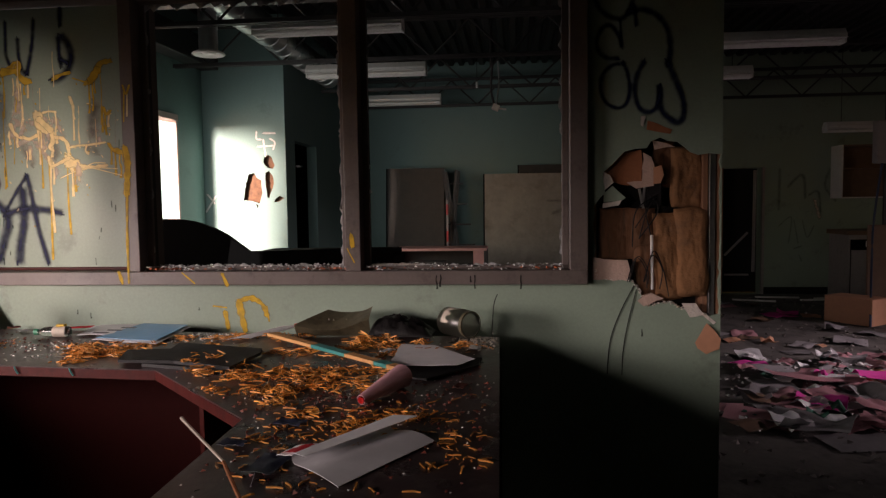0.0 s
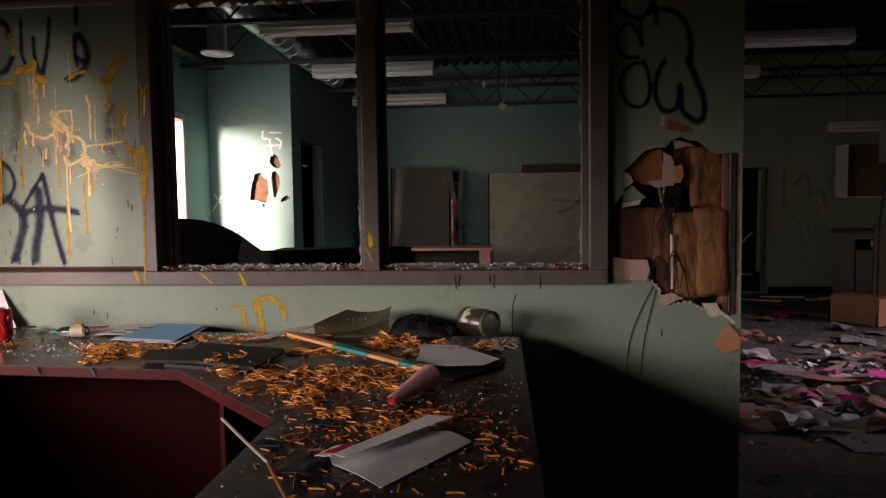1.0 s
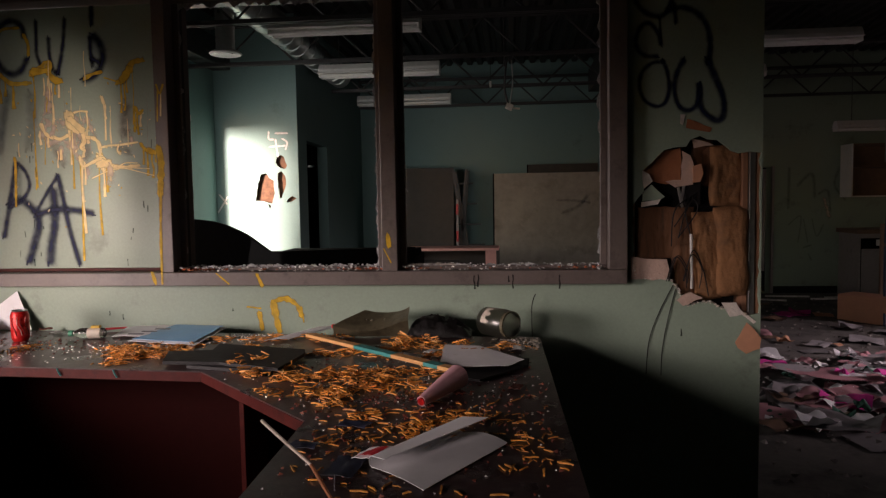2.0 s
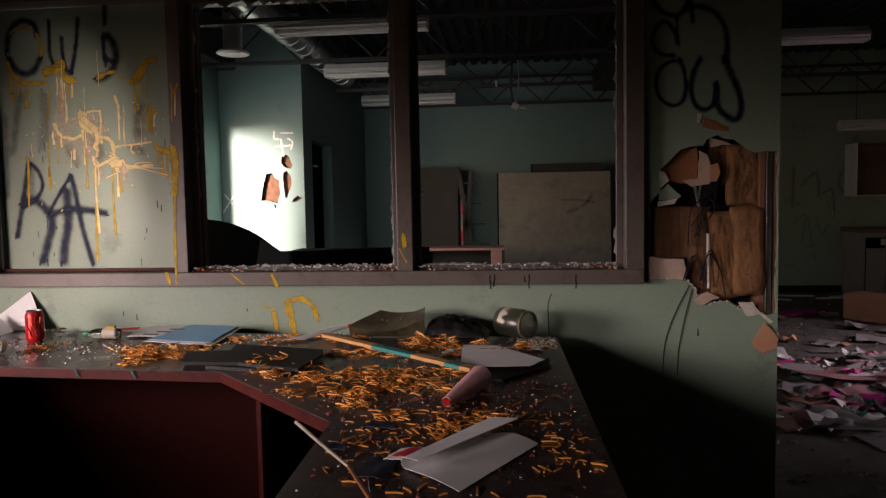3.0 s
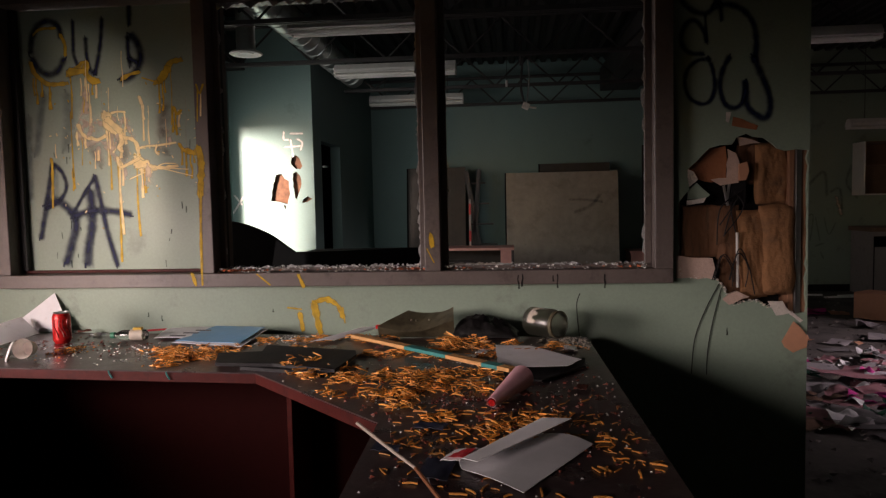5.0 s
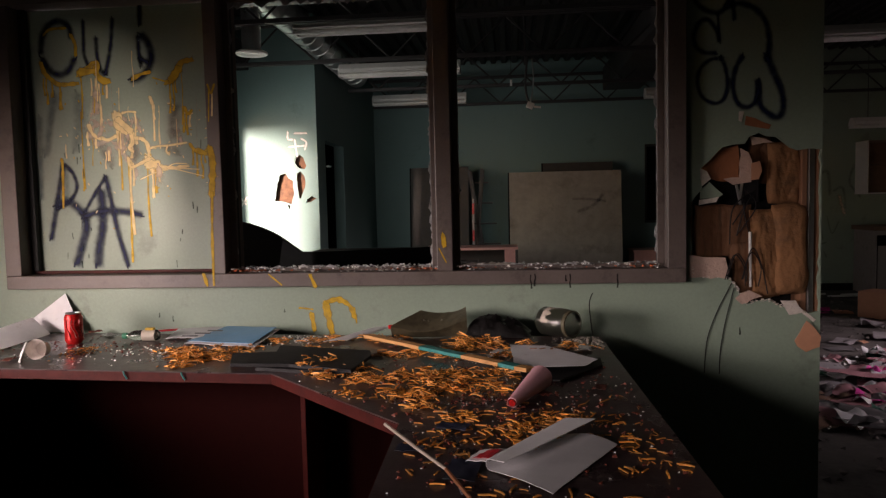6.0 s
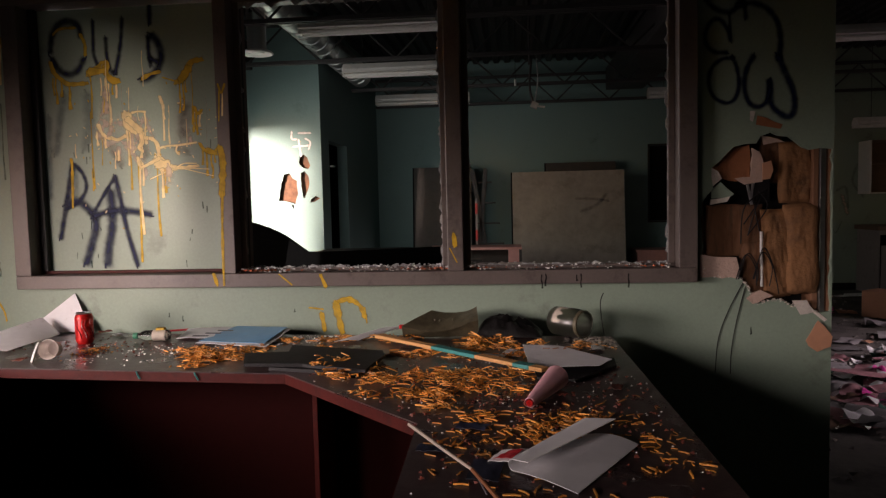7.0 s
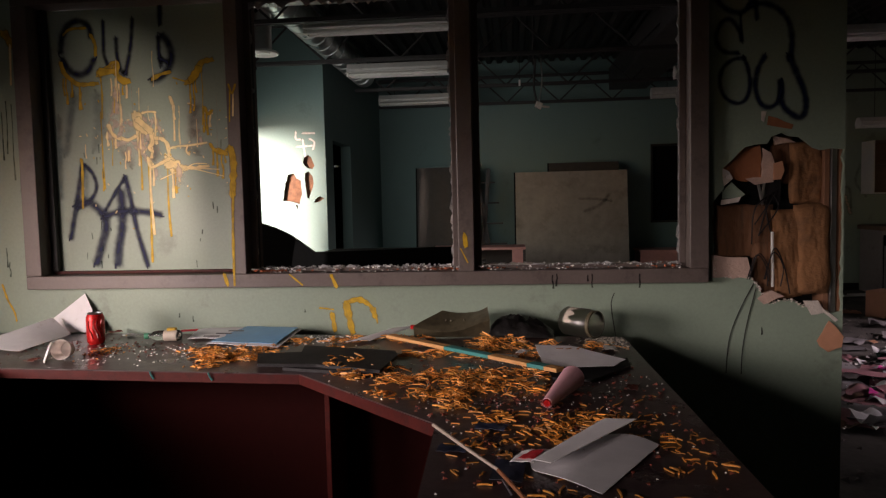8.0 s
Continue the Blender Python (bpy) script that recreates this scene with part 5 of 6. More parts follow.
for k in range(7):
    r = random.Random(k)
    L, W = r.uniform(0.018, 0.042), r.uniform(0.0027, 0.0042)
    b = bmesh.new()
    pr = None
    for i in range(4):
        s = i / 3 - 0.5
        c = Vector((s * L, r.uniform(-1, 1) * 0.0016, W / 2 + 0.002 * (1 - 4 * s * s) * r.random()))
        w = W * (0.85 if i in (0, 3) else 1) / 2
        ring = [b.verts.new(c + Vector((0, dy * w, dz * w))) for dy, dz in ((-1, -0.9), (1, -1), (0.9, 1), (-1, 0.9))]
        if pr:
            for q in range(4):
                b.faces.new((pr[q], pr[(q + 1) % 4], ring[(q + 1) % 4], ring[q]))
        else:
            b.faces.new(ring[::-1])
        pr = ring
    b.faces.new(pr)
    me = bpy.data.meshes.new("potato_stick")
    b.to_mesh(me)
    b.free()
    me.materials.append(STICK)
    variants.append(me)


def on_desk(x, y):
    left = -0.53 if y < 1.752 else (-0.549 - (y - 1.752) * 1.012 if y < 2.222 else -3.0)
    front = 2.222 if x > -1.025 else 2.222 + (-1.025 - x) * 0.0656
    return left + 0.02 < x < 0.05 and (y > front + 0.015 or x > -1.0) and y < 2.78 + max(0.0, -x) * 0.05


# heaps: centre, spread, how many, how high they pile
HEAPS = [
    ((-1.340, 2.430), 0.05, 0.055, 210, 4), ((-1.353, 2.456), 0.10, 0.09, 50, 1), ((-1.502, 2.548), 0.10, 0.06, 40, 1), ((-0.937, 2.724), 0.16, 0.05, 90, 2), ((-0.463, 2.636), 0.13, 0.05, 140, 3), ((-0.612, 2.489), 0.14, 0.05, 70, 1), ((-0.683, 2.183), 0.13, 0.09, 170, 3),
    ((-0.536, 2.048), 0.12, 0.09, 150, 2), ((-0.397, 2.134), 0.10, 0.07, 130, 2), ((-0.270, 2.453), 0.10, 0.05, 40, 1), ((-0.064, 2.631), 0.06, 0.05, 30, 1), ((-0.407, 1.844), 0.14, 0.07, 70, 1), ((-1.073, 2.583), 0.12, 0.05, 40, 1), ((-0.884, 2.309), 0.08, 0.03, 14, 0),
]
LOOSE = [((-0.254, 1.702), 0.06, 0.05, 62), ((-0.342, 1.680), 0.10, 0.05, 40), ((-0.427, 1.606), 0.10, 0.06, 30), ((-0.011, 1.621), 0.045, 0.07, 34), ((-0.071, 1.830), 0.06, 0.09, 20), ((-0.246, 1.804), 0.12, 0.06, 30), ((-0.441, 1.426), 0.10, 0.06, 14), ((-0.008, 1.484), 0.05, 0.05, 12), ((-0.236, 1.409), 0.2, 0.12, 16)]
rng = random.Random(11)
vs, fs = [], []
for (cx, cy), sx, sy, n, high in HEAPS:
    knots = [(cx + rng.gauss(0, 0.9) * sx, cy + rng.gauss(0, 0.9) * sy, rng.uniform(0.012, 0.030)) for k in range(max(3, n // 11))]
    for k in range(int(n * 2.1)):
        kx, ky, wide = rng.choice(knots)
        dx, dy = rng.gauss(0, 1), rng.gauss(0, 1)
        x, y = kx + dx * wide * 1.25, ky + dy * wide
        if not on_desk(x, y):
            continue
        lift = rng.random() * 0.0085 * high * math.exp(-(dx * dx + dy * dy) / 2) if high else 0.0225
        m = pose(x, y, D + 0.0006 + lift, rng.uniform(-16, 16) * (lift > 0.003), rng.uniform(-24, 24) * (lift > 0.003), rng.uniform(0, 360)) @ Matrix.Scale(rng.uniform(0.55, 1.05), 4)
        me = variants[rng.randrange(7)]
        b = len(vs)
        vs += [m @ v.co for v in me.vertices]
        fs += [[b + i for i in p.vertices] for p in me.polygons]
me = bpy.data.meshes.new("potato_stick_heaps")
me.from_pydata(vs, [], fs)
me.materials.append(STICK)
tagged(new("potato_stick_heaps", me), "heaps of spilled golden-brown dry potato sticks", "food", kind="stuff")
for (cx, cy), sx, sy, n in LOOSE:
    for k in range(int(n * 1.15)):
        x, y = cx + rng.gauss(0, 1) * sx, cy + rng.gauss(0, 1) * sy
        if on_desk(x, y):
            o = new("potato_stick", variants[rng.randrange(7)])
            o.matrix_world = pose(x, y, D + 0.0006, 0, 0, rng.uniform(0, 360)) @ Matrix.Scale(rng.uniform(0.5, 0.95), 4)
            tagged(o, "loose golden-brown potato stick on the worktop", "food", "loose potato sticks")


def scatter(cx, cy, sx, sy):
    def f(r):
        while True:
            x, y = cx + r.gauss(0, sx), cy + r.gauss(0, sy)
            if on_desk(x, y):
                return (x, y, D)
    return f


crumbs("glass_crumbs", 150, scatter(-1.724, 2.521, 0.16, 0.10), 0.006, CRUMB, "clear glass crumbs scattered on the worktop", 21)
crumbs("glass_crumbs", 200, scatter(-1.120, 2.748, 0.10, 0.05), 0.008, CRUMB, "heap of broken glass crumbs by the brochure", 22)
crumbs("glass_crumbs", 200, scatter(-0.021, 2.700, 0.05, 0.07), 0.008, BOARD, "dusty glass crumbs at the desk corner", 23)
crumbs("glass_crumbs", 420, scatter(-0.380, 1.892, 0.28, 0.32), 0.0042, CRUMB, "fine glass grit over the worktop", 24)
crumbs("red_crumbs", 520, scatter(-0.380, 1.892, 0.26, 0.30), 0.008, STICKRED, "dark red crumbs scattered over the worktop", 25)
crumbs("red_crumbs", 220, scatter(-1.869, 2.620, 0.30, 0.12), 0.007, STICKRED, "reddish crumbs along the back of the worktop", 26)
crumbs("red_crumbs", 90, scatter(-1.851, 2.547, 0.03, 0.05), 0.007, STICK, "brown crumbs beside the can", 27)
# teal drips on the desk edge
for x, y in ((-1.52, 2.2545), (-1.32, 2.2414)):
    tagged(part("paint_drip", tube([(x - 0.004, y - 0.0025, D - 0.001), (x, y - 0.003, D - 0.012), (x + 0.008, y - 0.002, D - 0.026)], 0.0026, 6), TEALPAINT, desk), "teal paint drip")

# torn scraps and stains among the rubbish
SCRAPBLUE = mat("bluish_wrapper", (0.022, 0.026, 0.05), 0.5, vary=0.3, per_piece=0.4)
srng = random.Random(8)
for k, (x, y, w, m, label) in enumerate((
    (-0.400, 2.437, 0.10, PAPER, "torn white paper scrap among the sticks"), (-0.334, 2.505, 0.06, PAPER, "torn white paper scrap among the sticks"), (-0.035, 2.556, 0.07, CRUMB, "grey dusty wrapper at the desk corner"), (-0.046, 2.055, 0.05, STICKRED, "dark red wrapper scrap on the worktop"),
    (-0.418, 1.716, 0.07, SCRAPBLUE, "dark blue wrapper scrap on the worktop"), (-0.496, 1.571, 0.06, SCRAPBLUE, "dark blue wrapper scrap on the worktop"), (-0.202, 1.997, 0.05, STICKRED, "dark red wrapper scrap on the worktop"),
    (-0.379, 1.456, 0.10, SCRAPBLUE, "dark blue wrapper scrap on the worktop"), (-2.019, 2.388, 0.05, STICKRED, "dark red wrapper scrap on the worktop"), (-1.922, 2.830, 0.06, PAPER, "torn white paper scrap by the bottle"), (-2.028, 2.906, 0.05, STICKRED, "dark red wrapper scrap on the worktop"),
)):
    sd = srng.random() * 40
    o = part("scrap", sheet(w, w * 0.6, lambda u, v: 0.004 + 0.010 * abs(noise.noise(Vector((u * 4 + sd, v * 4, 0)))), 7, 6, 0.001), m, smooth=True)
    o.matrix_world = pose(x, y, D + 0.001, 0, 0, srng.uniform(0, 360))
    tagged(o, label, "scrap", "scraps on the desk")

# ---- the room behind the window ----
PINKLAM = mat("pink_laminate", (0.62, 0.31, 0.27), 0.5, vary=0.15, grain=20, patch=4)
GREYLAM = mat("grey_laminate", (0.30, 0.27, 0.26), 0.5, vary=0.12, grain=20, patch=3, dirt=(0.16, 0.14, 0.13), dirt_at=0.64)
REDTOOL = mat("red_enamel", (0.5, 0.03, 0.03), 0.4)
NAVYCABLE = mat("navy_cable", (0.03, 0.045, 0.09), 0.5)
COLUMN = mat("brown_wood_panel", (0.20, 0.12, 0.08), 0.6, vary=0.2, grain=20, patch=3)

# black curved counter close behind the partition
curve = thing("curved_counter", "black reception counter with a curved high end", "counter", (0, 0, 0))
front = [(-0.70, 1.066), (-0.898, 1.065), (-1.241, 1.054), (-1.511, 1.047), (-1.686, 1.046), (-1.744, 1.087), (-1.801, 1.130), (-1.845, 1.160), (-1.897, 1.188), (-1.945, 1.210), (-1.994, 1.228), (-2.042, 1.244), (-2.092, 1.256), (-2.150, 1.265), (-2.207, 1.270), (-2.36, 1.272)]
part("front_board", prism([(-3.0, 0.0), (-0.70, 0.0), *front, (-3.0, 1.27)], "y", 4.7, 4.74), BLACKDESK, curve)
part("counter_top", cuboid(-1.68, -0.72, 4.741, 5.2, 1.0, 1.035, 0.004), BLACKDESK, curve)
part("end_board", cuboid(-0.74, -0.70, 4.741, 5.2, 0.0, 0.999, 0.003), BLACKDESK, curve)

# side window frame in the outer wall
wf = tagged(thing("window_2", "pale painted window frame with blazing daylight behind", "window", (LEFT, 0, 0)), kind="structure")
FRAMEPINK = mat("pale_window_paint", (0.55, 0.42, 0.38), 0.5, vary=0.1)
for y0, y1 in ((6.70, 6.739), (3.151, 3.25)):
    part("frame_side", cuboid(-0.12, 0.004, y0, y1, 0.751, 2.249, 0.004), FRAMEPINK, wf)
part("frame_head", cuboid(-0.12, 0.03, 3.251, 6.699, 2.19, 2.249, 0.004), FRAMEPINK, wf)
part("window_sill", cuboid(-0.19, 0.06, 3.251, 6.699, 0.751, 0.80, 0.004), FRAMEPINK, wf)
part("frame_groove", cuboid(-0.05, 0.008, 6.712, 6.725, 0.80, 2.16, 0.002), FRAME, wf)
structure("ceiling_beam", cuboid(LEFT + 0.001, LEFT + 0.2, 3.2, 7.29, 2.78, 3.05, 0.01), DECK, "dark steel beam along the outer wall", "beam")

WHITESPRAY = spray("white_spray", (0.8, 0.8, 0.78), 0.8, 0.7, 0.2)
tag2 = tagged(thing("graffiti", "white spray-painted scrawl on the sunlit wall", "graffiti", (0, 0, 0)), kind="structure")
for pts in ([(-2.592, 2.129), (-2.594, 2.058), (-2.545, 2.051)], [(-2.519, 2.115), (-2.396, 2.112)], [(-2.585, 1.975), (-2.400, 1.983)], [(-2.521, 2.045), (-2.502, 1.879)], [(-2.447, 2.055), (-2.399, 2.018), (-2.414, 1.948)], [(-3.150, 1.478), (-3.078, 1.387)], [(-3.170, 1.298), (-3.063, 1.459)]):
    stroke(pts, 0.035, 7.298, WHITESPRAY, tag2)

# closet door handle, leaning boards, ladder, pink table
handle = tagged(part("door_handle", rod(bmesh.new(), (-2.27, 7.62, 1.78), (-2.27, 7.82, 1.79), 0.012, seg=8), ALU), "small bright metal latch beside the dark doorway", "latch")


def leaning_board(x0, x1, h, y, lean, material, label, turn=0):
    b = thing("leaning_board", label, "board", ((x0 + x1) / 2, y, 0), turn, "boards leaning on the back wall")
    w = (x1 - x0) / 2
    m = pose(0, 0, 0.015, -lean, 0, 0)
    part("sheet", cuboid(-w, w, 0, 0.02, 0, h, 0.003, m), material, b)
    part("edge_trim", cuboid(-w - 0.018, -w - 0.0005, -0.004, 0.026, 0, h, 0.002, m), BLACKDESK, b)
    return b


leaning_board(-0.30, 1.20, 1.74, 9.55, 6, BOARD, "large grey scuffed board leaning on the back wall")
leaning_board(0.17, 1.13, 1.875, 9.80, 7, BOARDDARK, "dark board behind a grey one")
leaning_board(-1.66, -0.86, 1.84, 9.6, 6, BOARDDARK, "dark brown board leaning in the shade")
for pts, w in (([(0.62, 1.20), (0.82, 1.28), (0.95, 1.42)], 0.07), ([(0.55, 1.37), (0.80, 1.36), (0.98, 1.33)], 0.05)):
    stroke(pts, w, 9.53 + pts[1][1] * math.tan(radians(6)) - 0.012, NAVYFAINT, wall_paint, "scuff_mark")
ladder = thing("step_ladder", "grey folding step ladder beside the boards", "ladder", (-0.68, 9.35, 0), 0)
for dx, lean in ((-0.13, 5), (0.13, -9)):
    for dy in (0, 0.35):
        part("rail", cuboid(-0.02, 0.02, -0.012, 0.012, 0, 1.8, 0.003, pose(dx, dy, 0, 0, lean if dx < 0 else lean, 0)), JOIST, ladder)
for k in range(6):
    z = 0.25 + 0.27 * k
    part("tread", cuboid(-0.12 + 0.01 * k, 0.36 - 0.05 * k, 0.0, 0.05, z, z + 0.02, 0.003), JOIST, ladder)
level = thing("spirit_level", "red and white spirit level standing on end", "level", (-0.77, 9.2, 0.0))
part("beam", cuboid(-0.014, 0.014, -0.012, 0.012, 0.01, 1.4, 0.003), GREYLAM, level)
for z in (0.15, 0.5, 0.85, 1.2):
    part("red_band", cuboid(-0.015, 0.015, -0.013, 0.013, z, z + 0.14, 0.002), REDTOOL, level)
table = thing("pink_cabinet", "low pink open-fronted cabinet standing on its base", "cabinet", (-0.73, 7.94, 0))
part("cabinet_top", cuboid(-0.53, 0.52, 0, 0.45, 0.815, 0.845, 0.003), PINKLAM, table)
for x in (-0.53, 0.37):
    part("side_board", cuboid(x, x + (0.02 if x < 0 else 0.12), 0, 0.45, 0.0, 0.814, 0.003), PINKLAM, table)
part("side_board", cuboid(0.49, 0.52, 0.001, 0.45, 0.0, 0.814, 0.003), BOARDDARK, table)
part("shelf", cuboid(-0.509, 0.369, 0.02, 0.44, 0.38, 0.40, 0.003), PINKLAM, table)
part("back_board", cuboid(-0.509, 0.369, 0.42, 0.44, 0.401, 0.814), BOARDDARK, table)
tagged(part("dark_box", cuboid(-1.05, -0.65, 7.6, 7.85, 0.0, 0.72, 0.006), BOARDDARK), "dark box in front of the pink cabinet", "box")
pinkb = thing("pink_cabinet", "pink low cabinet against the back wall", "cabinet", (1.77, 9.85, 0))
part("body", cuboid(-0.38, 0.38, 0, 0.45, 0.0, 0.62, 0.004), PINKLAM, pinkb)
part("cabinet_top", cuboid(-0.40, 0.40, -0.02, 0.46, 0.621, 0.65, 0.004), PINKLAM, pinkb)

# dark window in the back wall
w3 = tagged(thing("window_3", "dark window opening with a thin frame in the back wall", "window", (0, BACK, 0)), kind="structure")
for x0, x1, z0, z1 in ((1.635, 1.66, 1.005, 2.125), (2.30, 2.325, 1.005, 2.125), (1.6605, 2.2995, 1.005, 1.0295), (1.6605, 2.2995, 2.1005, 2.125)):
    part("frame_bar", cuboid(x0, x1, -0.03, 0.02, z0, z1, 0.003), DARKREVEAL, w3)
part("pane", cuboid(1.661, 2.299, 0.05, 0.056, 1.03, 2.10), BLACKDESK, w3)

# ducts, vent and hanging conduit
duct = thing("spiral_duct", "dull silver spiral air duct under the roof", "duct", (0, 0, 0))
part("duct_pipe", rod(bmesh.new(), (-2.12, 3.4, 2.98), (-2.06, 8.3, 2.86), 0.13, seg=24), DUCT, duct, smooth=True)
for k in range(24):
    y = 3.5 + k * 0.2
    f = (y - 3.4) / 4.9
    part("seam", rod(bmesh.new(), (-2.12 + 0.06 * f, y, 2.98 - 0.12 * f), (-2.119 + 0.06 * f, y + 0.012, 2.98 - 0.12 * f), 0.134, seg=24), DUCT, duct)
vent = thing("ceiling_vent", "round white air diffuser on a short silver duct", "vent", (-2.24, 5.41, 2.52))
part("diffuser", lathe([(0.0, 0.012), (0.05, 0.006), (0.06, 0.016), (0.09, 0.004), (0.115, 0.0), (0.125, 0.008), (0.115, 0.02), (0.09, 0.03)], 32), WHITE, vent, smooth=True)
part("drop_duct", rod(bmesh.new(), (0, 0, 0.022), (0, 0, 0.45), 0.072, seg=24), DUCT, vent, smooth=True)
part("elbow", tube([(0, 0, 0.44), (0.02, 0.0, 0.5), (0.12, 0.1, 0.52)], 0.07, 16), DUCT, vent, smooth=True)
for dz in (0.10, 0.2, 0.3):
    part("seam", rod(bmesh.new(), (0, 0, dz), (0, 0, dz + 0.012), 0.074, seg=24), DUCT, vent)
hang = thing("hanging_conduit", "torn electrical conduit hanging from a roof joist", "conduit", (-0.07, 7.2, 2.30))
part("pipe", tube([(-0.03, 0, 0.46), (-0.05, 0, 0.2), (-0.02, 0, 0.03)], 0.011, 8), JOIST, hang, smooth=True)
part("pipe", tube([(0.02, 0, 0.46), (0.03, 0, 0.24), (0.0, 0, 0.03)], 0.007, 8), DUCT, hang, smooth=True)
part("socket_box", cuboid(-0.04, 0.03, -0.03, 0.03, -0.03, 0.03, 0.004, pose(0, 0, 0, 0, 25, 0)), PLASTER, hang)
part("stub", rod(bmesh.new(), (0.03, 0, -0.01), (0.10, 0, -0.02), 0.01, seg=8), PLASTER, hang)
part("pipe", rod(bmesh.new(), (-0.05, 0, 0.40), (-0.05, 0, 1.05), 0.012, seg=8), JOIST, hang)
tagged(part("pendant_stub", rod(bmesh.new(), (-0.26, 7.2, 2.50), (-0.26, 7.2, 2.56), 0.012, seg=10), WHITE), "small white fitting hanging from the roof", "fitting").matrix_world = Matrix()
tagged(part("pendant_wire", rod(bmesh.new(), (-0.26, 7.2, 2.56), (-0.26, 7.2, 3.34), 0.003, seg=6), BLACK), "thin wire of the hanging fitting", "wire")
tagged(part("roof_duct", cuboid(1.0, 1.5, 5.5, 10.0, 2.85, 3.15, 0.01), JOIST), "dark sheet-metal duct under the roof", "duct")

# ---- the shop floor seen past the wall's end ----
upper = thing("wall_cabinet", "open white wall cabinet with empty dark shelves", "cabinet", (4.50, BACK, 1.345))
part("side_board", cuboid(0, 0.02, -0.33, -0.001, 0, 0.72, 0.002), WHITE, upper)
part("side_board", cuboid(0.78, 0.80, -0.33, -0.001, 0, 0.72, 0.002), WHITE, upper)
part("back_board", cuboid(0.0205, 0.7795, -0.02, -0.001, 0.0, 0.72), COLUMN, upper)
for z in (0.0, 0.40, 0.70):
    part("shelf", cuboid(0.0205, 0.7795, -0.33, -0.0205, z, z + 0.018, 0.002), WHITE if z < 0.1 else COLUMN, upper)
basec = thing("base_cabinet", "grey base cabinet with an open drawer gap and a door", "cabinet", (4.50, BACK, 0))
part("side_board", cuboid(0, 0.02, -0.58, -0.001, 0, 0.86, 0.002), GREYLAM, basec)
part("front_rail", cuboid(0.0205, 1.2, -0.58, -0.56, 0.80, 0.86, 0.002), GREYLAM, basec)
door = part("cabinet_door", cuboid(0.03, 0.40, -0.60, -0.581, 0.06, 0.66, 0.003), GREYLAM, basec)
part("door_handle", tube([(0.34, -0.602, 0.55), (0.34, -0.63, 0.5), (0.34, -0.602, 0.45)], 0.006, 8), ALU, door)
part("carcass_back", cuboid(0.0205, 1.2, -0.03, -0.001, 0.0, 0.86), BLACKDESK, basec)
part("drawer_front", cuboid(0.22, 0.34, -0.57, -0.561, 0.70, 0.78, 0.002), WHITE, basec)
tagged(part("worktop", cuboid(4.46, 5.75, BACK - 0.62, BACK - 0.001, 0.861, 0.92, 0.006), COLUMN), "dark brown worktop over the base cabinet", "worktop")
d1 = tagged(thing("door_1", "dark doorway with broken pale frame strips in the back wall", "door", (0, BACK, 0)), kind="structure")
part("frame_strip", cuboid(3.58, 3.615, -0.03, 0.03, 0, 1.80, 0.003), GREYLAM, d1)
part("frame_strip", cuboid(3.43, 3.465, -0.10, -0.06, 0.35, 1.78, 0.003, pose(0.0, 0, 0, 0, 0.4, 0)), GREYLAM, d1)
part("frame_strip", cuboid(2.99, 3.05, -0.03, 0.03, 0, 1.80, 0.003), STUDWOOD, d1)
part("broken_slat", cuboid(0, 0.45, -0.01, 0.01, 0, 0.03, 0.003, pose(3.07, -0.08, 0.55, 0, -46, 0)), GREYLAM, d1)
part("broken_slat", cuboid(3.07, 3.40, -0.06, -0.03, 0.27, 0.295, 0.003), GREYLAM, d1)
carton = thing("cardboard_box", "closed orange-brown cardboard box on the floor", "box", (3.775, 8.035, 0), -53.6)
part("carton_body", cuboid(-0.255, 0.255, -0.16, 0.16, 0.002, 0.285, 0.006), CARD, carton)
part("flap", cuboid(-0.253, 0.253, -0.158, -0.002, 0.2855, 0.289, 0.001), CARD, carton)
part("flap", cuboid(-0.253, 0.253, 0.002, 0.158, 0.2855, 0.289, 0.001), CARD, carton)
post = thing("broken_post", "brown broken post with a hanging grey box and cable", "post", (3.99, 8.25, 0))
part("panel", cuboid(0, 0.5, 0, 0.04, 0, 1.05, 0.004), COLUMN, post)
part("grey_box", cuboid(0.02, 0.3, -0.1, 0.02, 1.72, 2.18, 0.01), GREYLAM, post)
part("pole", rod(bmesh.new(), (0.2, 0.06, 0), (0.2, 0.06, 3.34), 0.03, seg=12), JOIST, post, smooth=True)
part("cable", tube([(0.10, -0.05, 1.75), (0.02, -0.06, 1.1), (0.0, -0.08, 0.6), (-0.25, -0.6, 0.02)], 0.012, 8), NAVYCABLE, post, smooth=True)
scrawl = tagged(thing("graffiti", "dark scribbled spray paint on the back wall", "graffiti", (0, 0, 0)), kind="structure")
for pts, w in (([(3.819, 1.764), (3.814, 1.209)], 0.09), ([(3.938, 1.524), (4.124, 1.679), (4.168, 1.362)], 0.10), ([(4.220, 1.401), (4.340, 1.439), (4.376, 1.162)], 0.08), ([(4.484, 1.751), (4.429, 1.516), (4.568, 1.317)], 0.08),
               ([(3.818, 0.969), (3.983, 1.087), (3.952, 0.728)], 0.04), ([(4.022, 1.047), (4.081, 0.727)], 0.04), ([(4.136, 1.045), (4.202, 0.806), (4.289, 0.964)], 0.04), ([(4.030, 0.648), (4.128, 0.679)], 0.05), ([(4.100, 0.551), (4.132, 0.471)], 0.05)):
    stroke(pts, w * 0.7, BACK - 0.004, NAVYFAINT, scrawl)
stroke([(4.297, 1.321), (4.363, 1.083)], 0.09, BACK - 0.005, CREAMFAINT, scrawl)

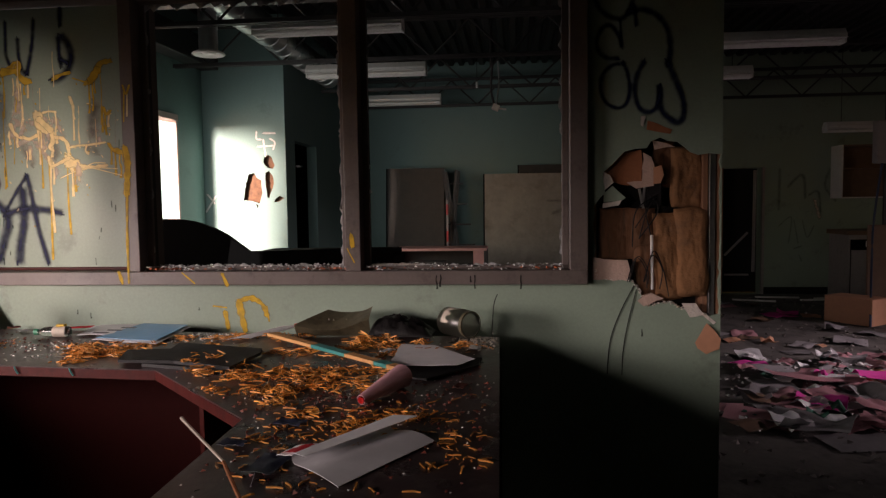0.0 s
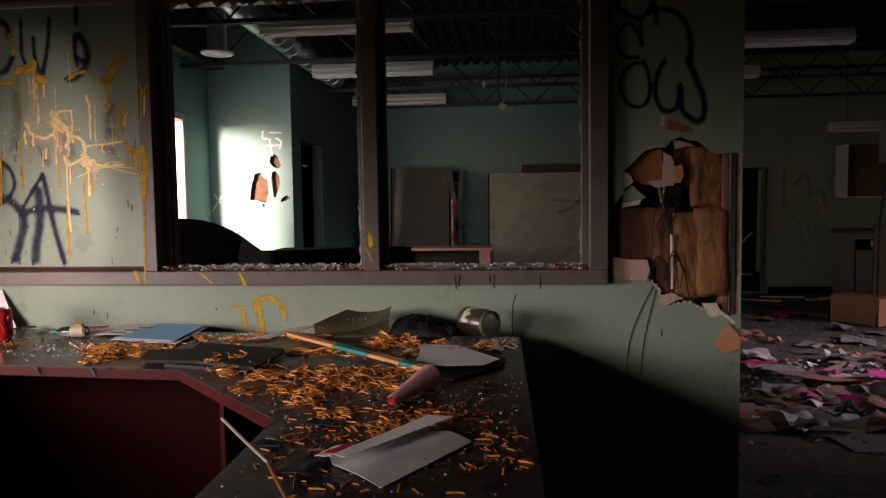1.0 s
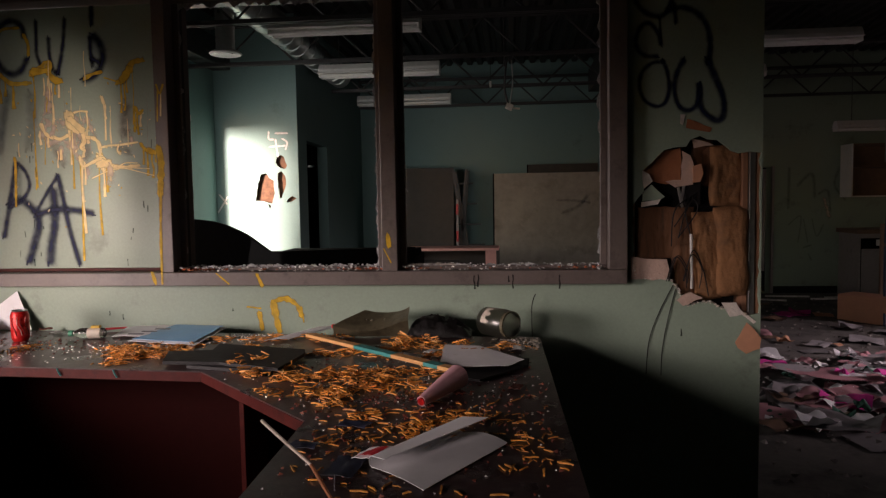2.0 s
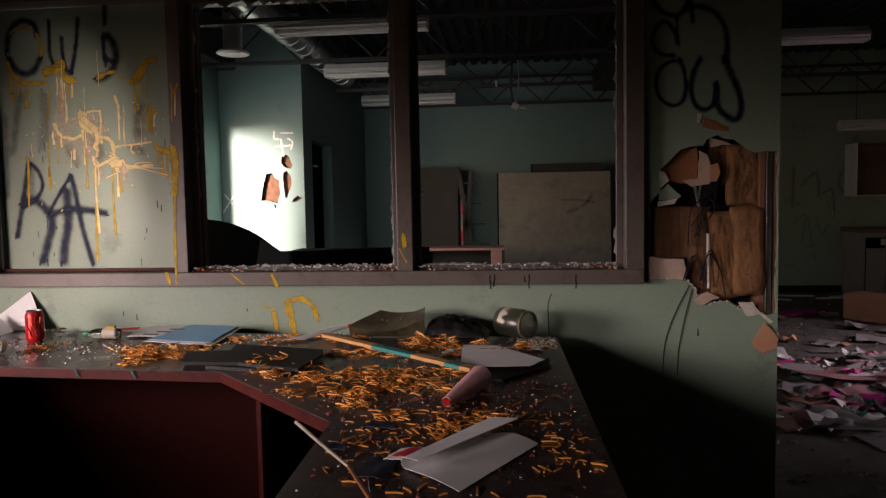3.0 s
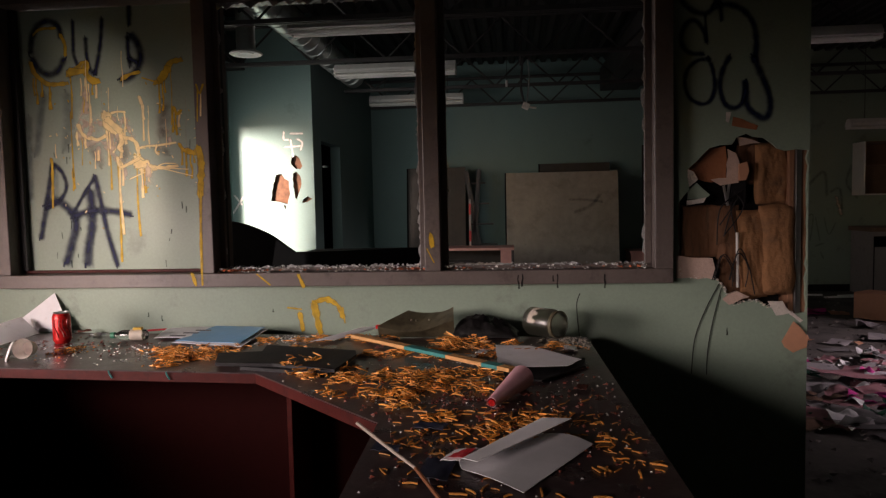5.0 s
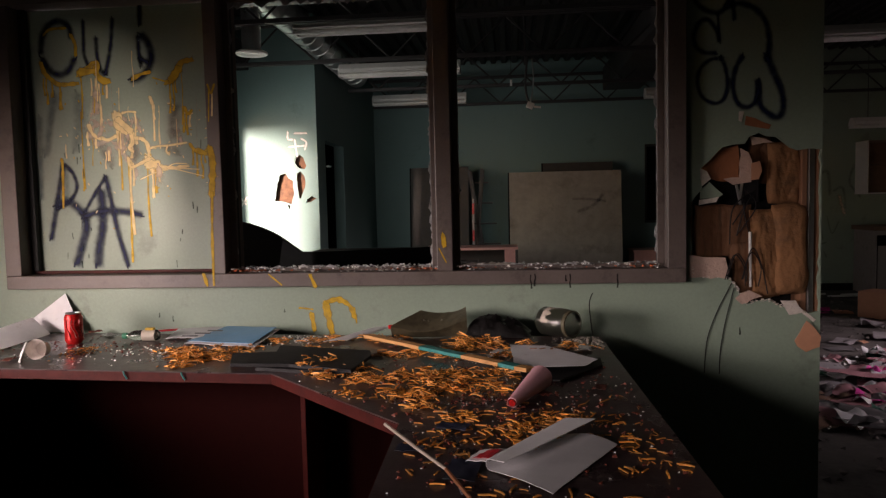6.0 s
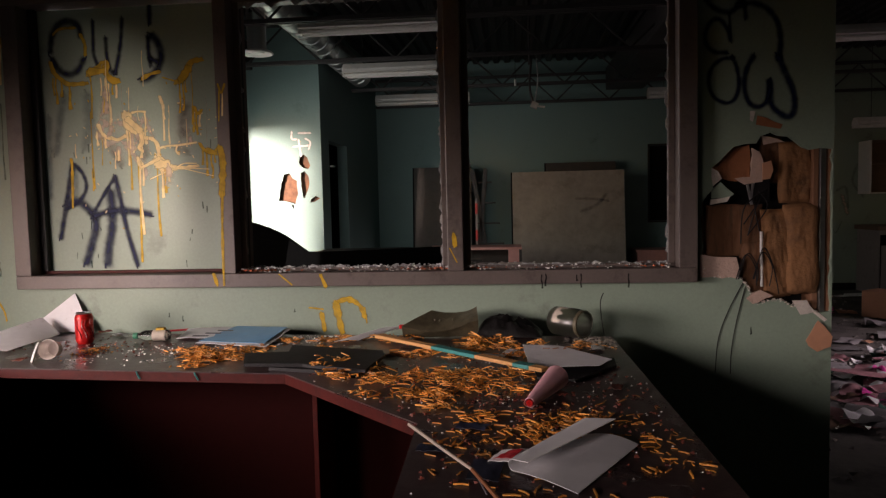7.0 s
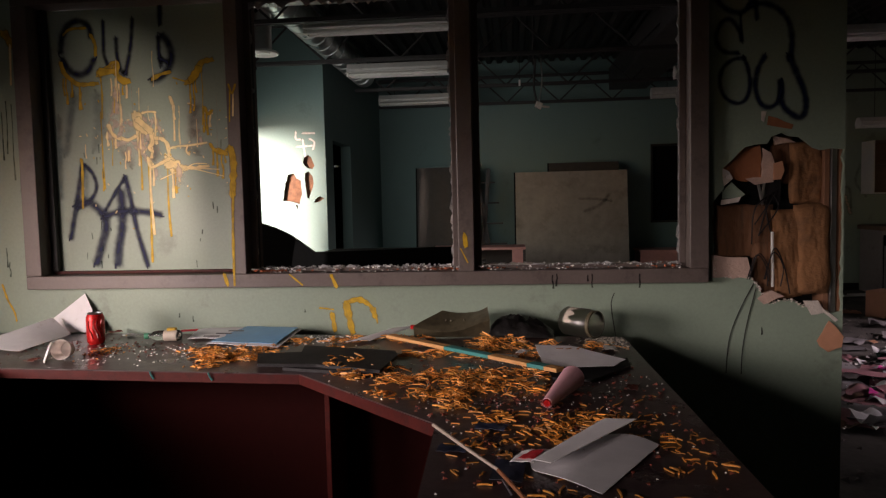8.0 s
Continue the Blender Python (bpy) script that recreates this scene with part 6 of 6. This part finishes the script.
# ---- litter on the shop floor ----
GREENPAPER = mat("green_paper", (0.03, 0.13, 0.09), 0.7, vary=0.2, per_piece=0.3)
GREYPAPER = mat("grey_paper", (0.28, 0.26, 0.27), 0.75, vary=0.2, grain=20, patch=6, per_piece=0.3)
DULLPINK = mat("faded_pink_paper", (0.48, 0.23, 0.26), 0.75, vary=0.15, grain=20, patch=6, per_piece=0.25)
LITTERCLASS = [(DULLPINK, "faded pink sheet of paper on the littered floor", 30), (GREYPAPER, "grey crumpled paper on the littered floor", 34), (PAPER, "white paper scrap on the littered floor", 26), (GREENPAPER, "dark green paper scrap on the floor", 14), (MAGENTA, "bright magenta paper sheet on the floor", 5), (CARD, "torn piece of brown cardboard on the floor", 12), (COLUMN, "dark broken board fragment on the floor", 16)]
lr = random.Random(77)


def litter(x, y, z, w, d, turn, material, label, curl):
    sd = lr.random() * 50

    def h(u, v):
        n1 = noise.noise(Vector((u * 2.2 + sd, v * 2.2, 0)))
        return max(0.0, curl * (0.4 + n1 + (2 * u) ** 2 * 0.6 * math.sin(sd))) + 0.02 * curl * noise.noise(Vector((u * 9, v * 9, sd)))

    o = part("floor_litter", sheet(w, d, h, 8, 8, 0.0015), material, smooth=True)
    o.matrix_world = pose(x, y, z + 0.003, lr.uniform(-4, 4), lr.uniform(-4, 4), turn)
    return tagged(o, label, "litter", "paper litter on the floor")


for m, label, n in LITTERCLASS:
    for k in range(n):
        big = m in (DULLPINK, MAGENTA, GREYPAPER)
        # a dense drift of paper, thinner further back
        if lr.random() < 0.78:
            y = lr.uniform(4.3, 6.1)
            x = lr.uniform(0.42, 0.62) * y - 0.75 + lr.uniform(0, 0.9)
        else:
            y = lr.uniform(6.2, 9.6)
            x = lr.uniform(1.8, 4.2)
        if x < 1.15:
            x = 1.15 + lr.random() * 0.5
        s = lr.uniform(0.12, 0.30) if big else lr.uniform(0.06, 0.2)
        litter(x, y, lr.uniform(0, 0.05) if y < 6.1 else 0.0, s * lr.uniform(0.8, 1.5), s, lr.uniform(0, 360), m, label, lr.uniform(0.01, 0.07) if big else lr.uniform(0.01, 0.05))
litter(2.75, 5.30, 0.06, 0.5, 0.16, 12, MAGENTA, "bright magenta paper sheet on the floor", 0.06)
litter(2.35, 5.45, 0.05, 0.10, 0.10, 30, MAGENTA, "bright magenta paper sheet on the floor", 0.06)
litter(2.25, 5.35, 0.05, 0.62, 0.30, -8, DULLPINK, "faded pink sheet of paper on the littered floor", 0.03)
litter(1.95, 4.75, 0.03, 0.45, 0.30, 20, DULLPINK, "faded pink sheet of paper on the littered floor", 0.03)
litter(1.62, 4.45, 0.02, 0.50, 0.32, -25, DULLPINK, "faded pink sheet of paper on the littered floor", 0.02)
litter(2.0, 4.12, 0.0, 0.40, 0.26, 8, GREYPAPER, "grey crumpled paper on the littered floor", 0.01)
for k in range(7):
    a = pose(lr.uniform(1.9, 4.4), lr.uniform(9.2, 10.0), 0.012, 0, 0, lr.uniform(-25, 25))
    o = part("broken_lath", cuboid(-lr.uniform(0.15, 0.5), 0.3, -0.02, 0.02, 0, 0.02, 0.003), lr.choice([GREYPAPER, STUDWOOD, WHITE]))
    o.matrix_world = a
    tagged(o, "broken pale lath on the floor by the wall", "wood scrap", "laths on the floor")
crumbs("floor_rubble", 900, lambda r: (r.uniform(0.9, 4.4), 3.2 + 6.8 * r.random() ** 1.3, 0.0), 0.028, mat("rubble_bits", (0.16, 0.14, 0.13), 0.85, vary=0.5, grain=40, per_piece=0.6), "small rubble and dirt strewn over the floor", 91)
crumbs("floor_rubble", 260, lambda r: (r.uniform(1.2, 3.6), r.uniform(4.2, 6.2), 0.03), 0.022, CRUMB, "small pale scraps among the paper litter", 92)
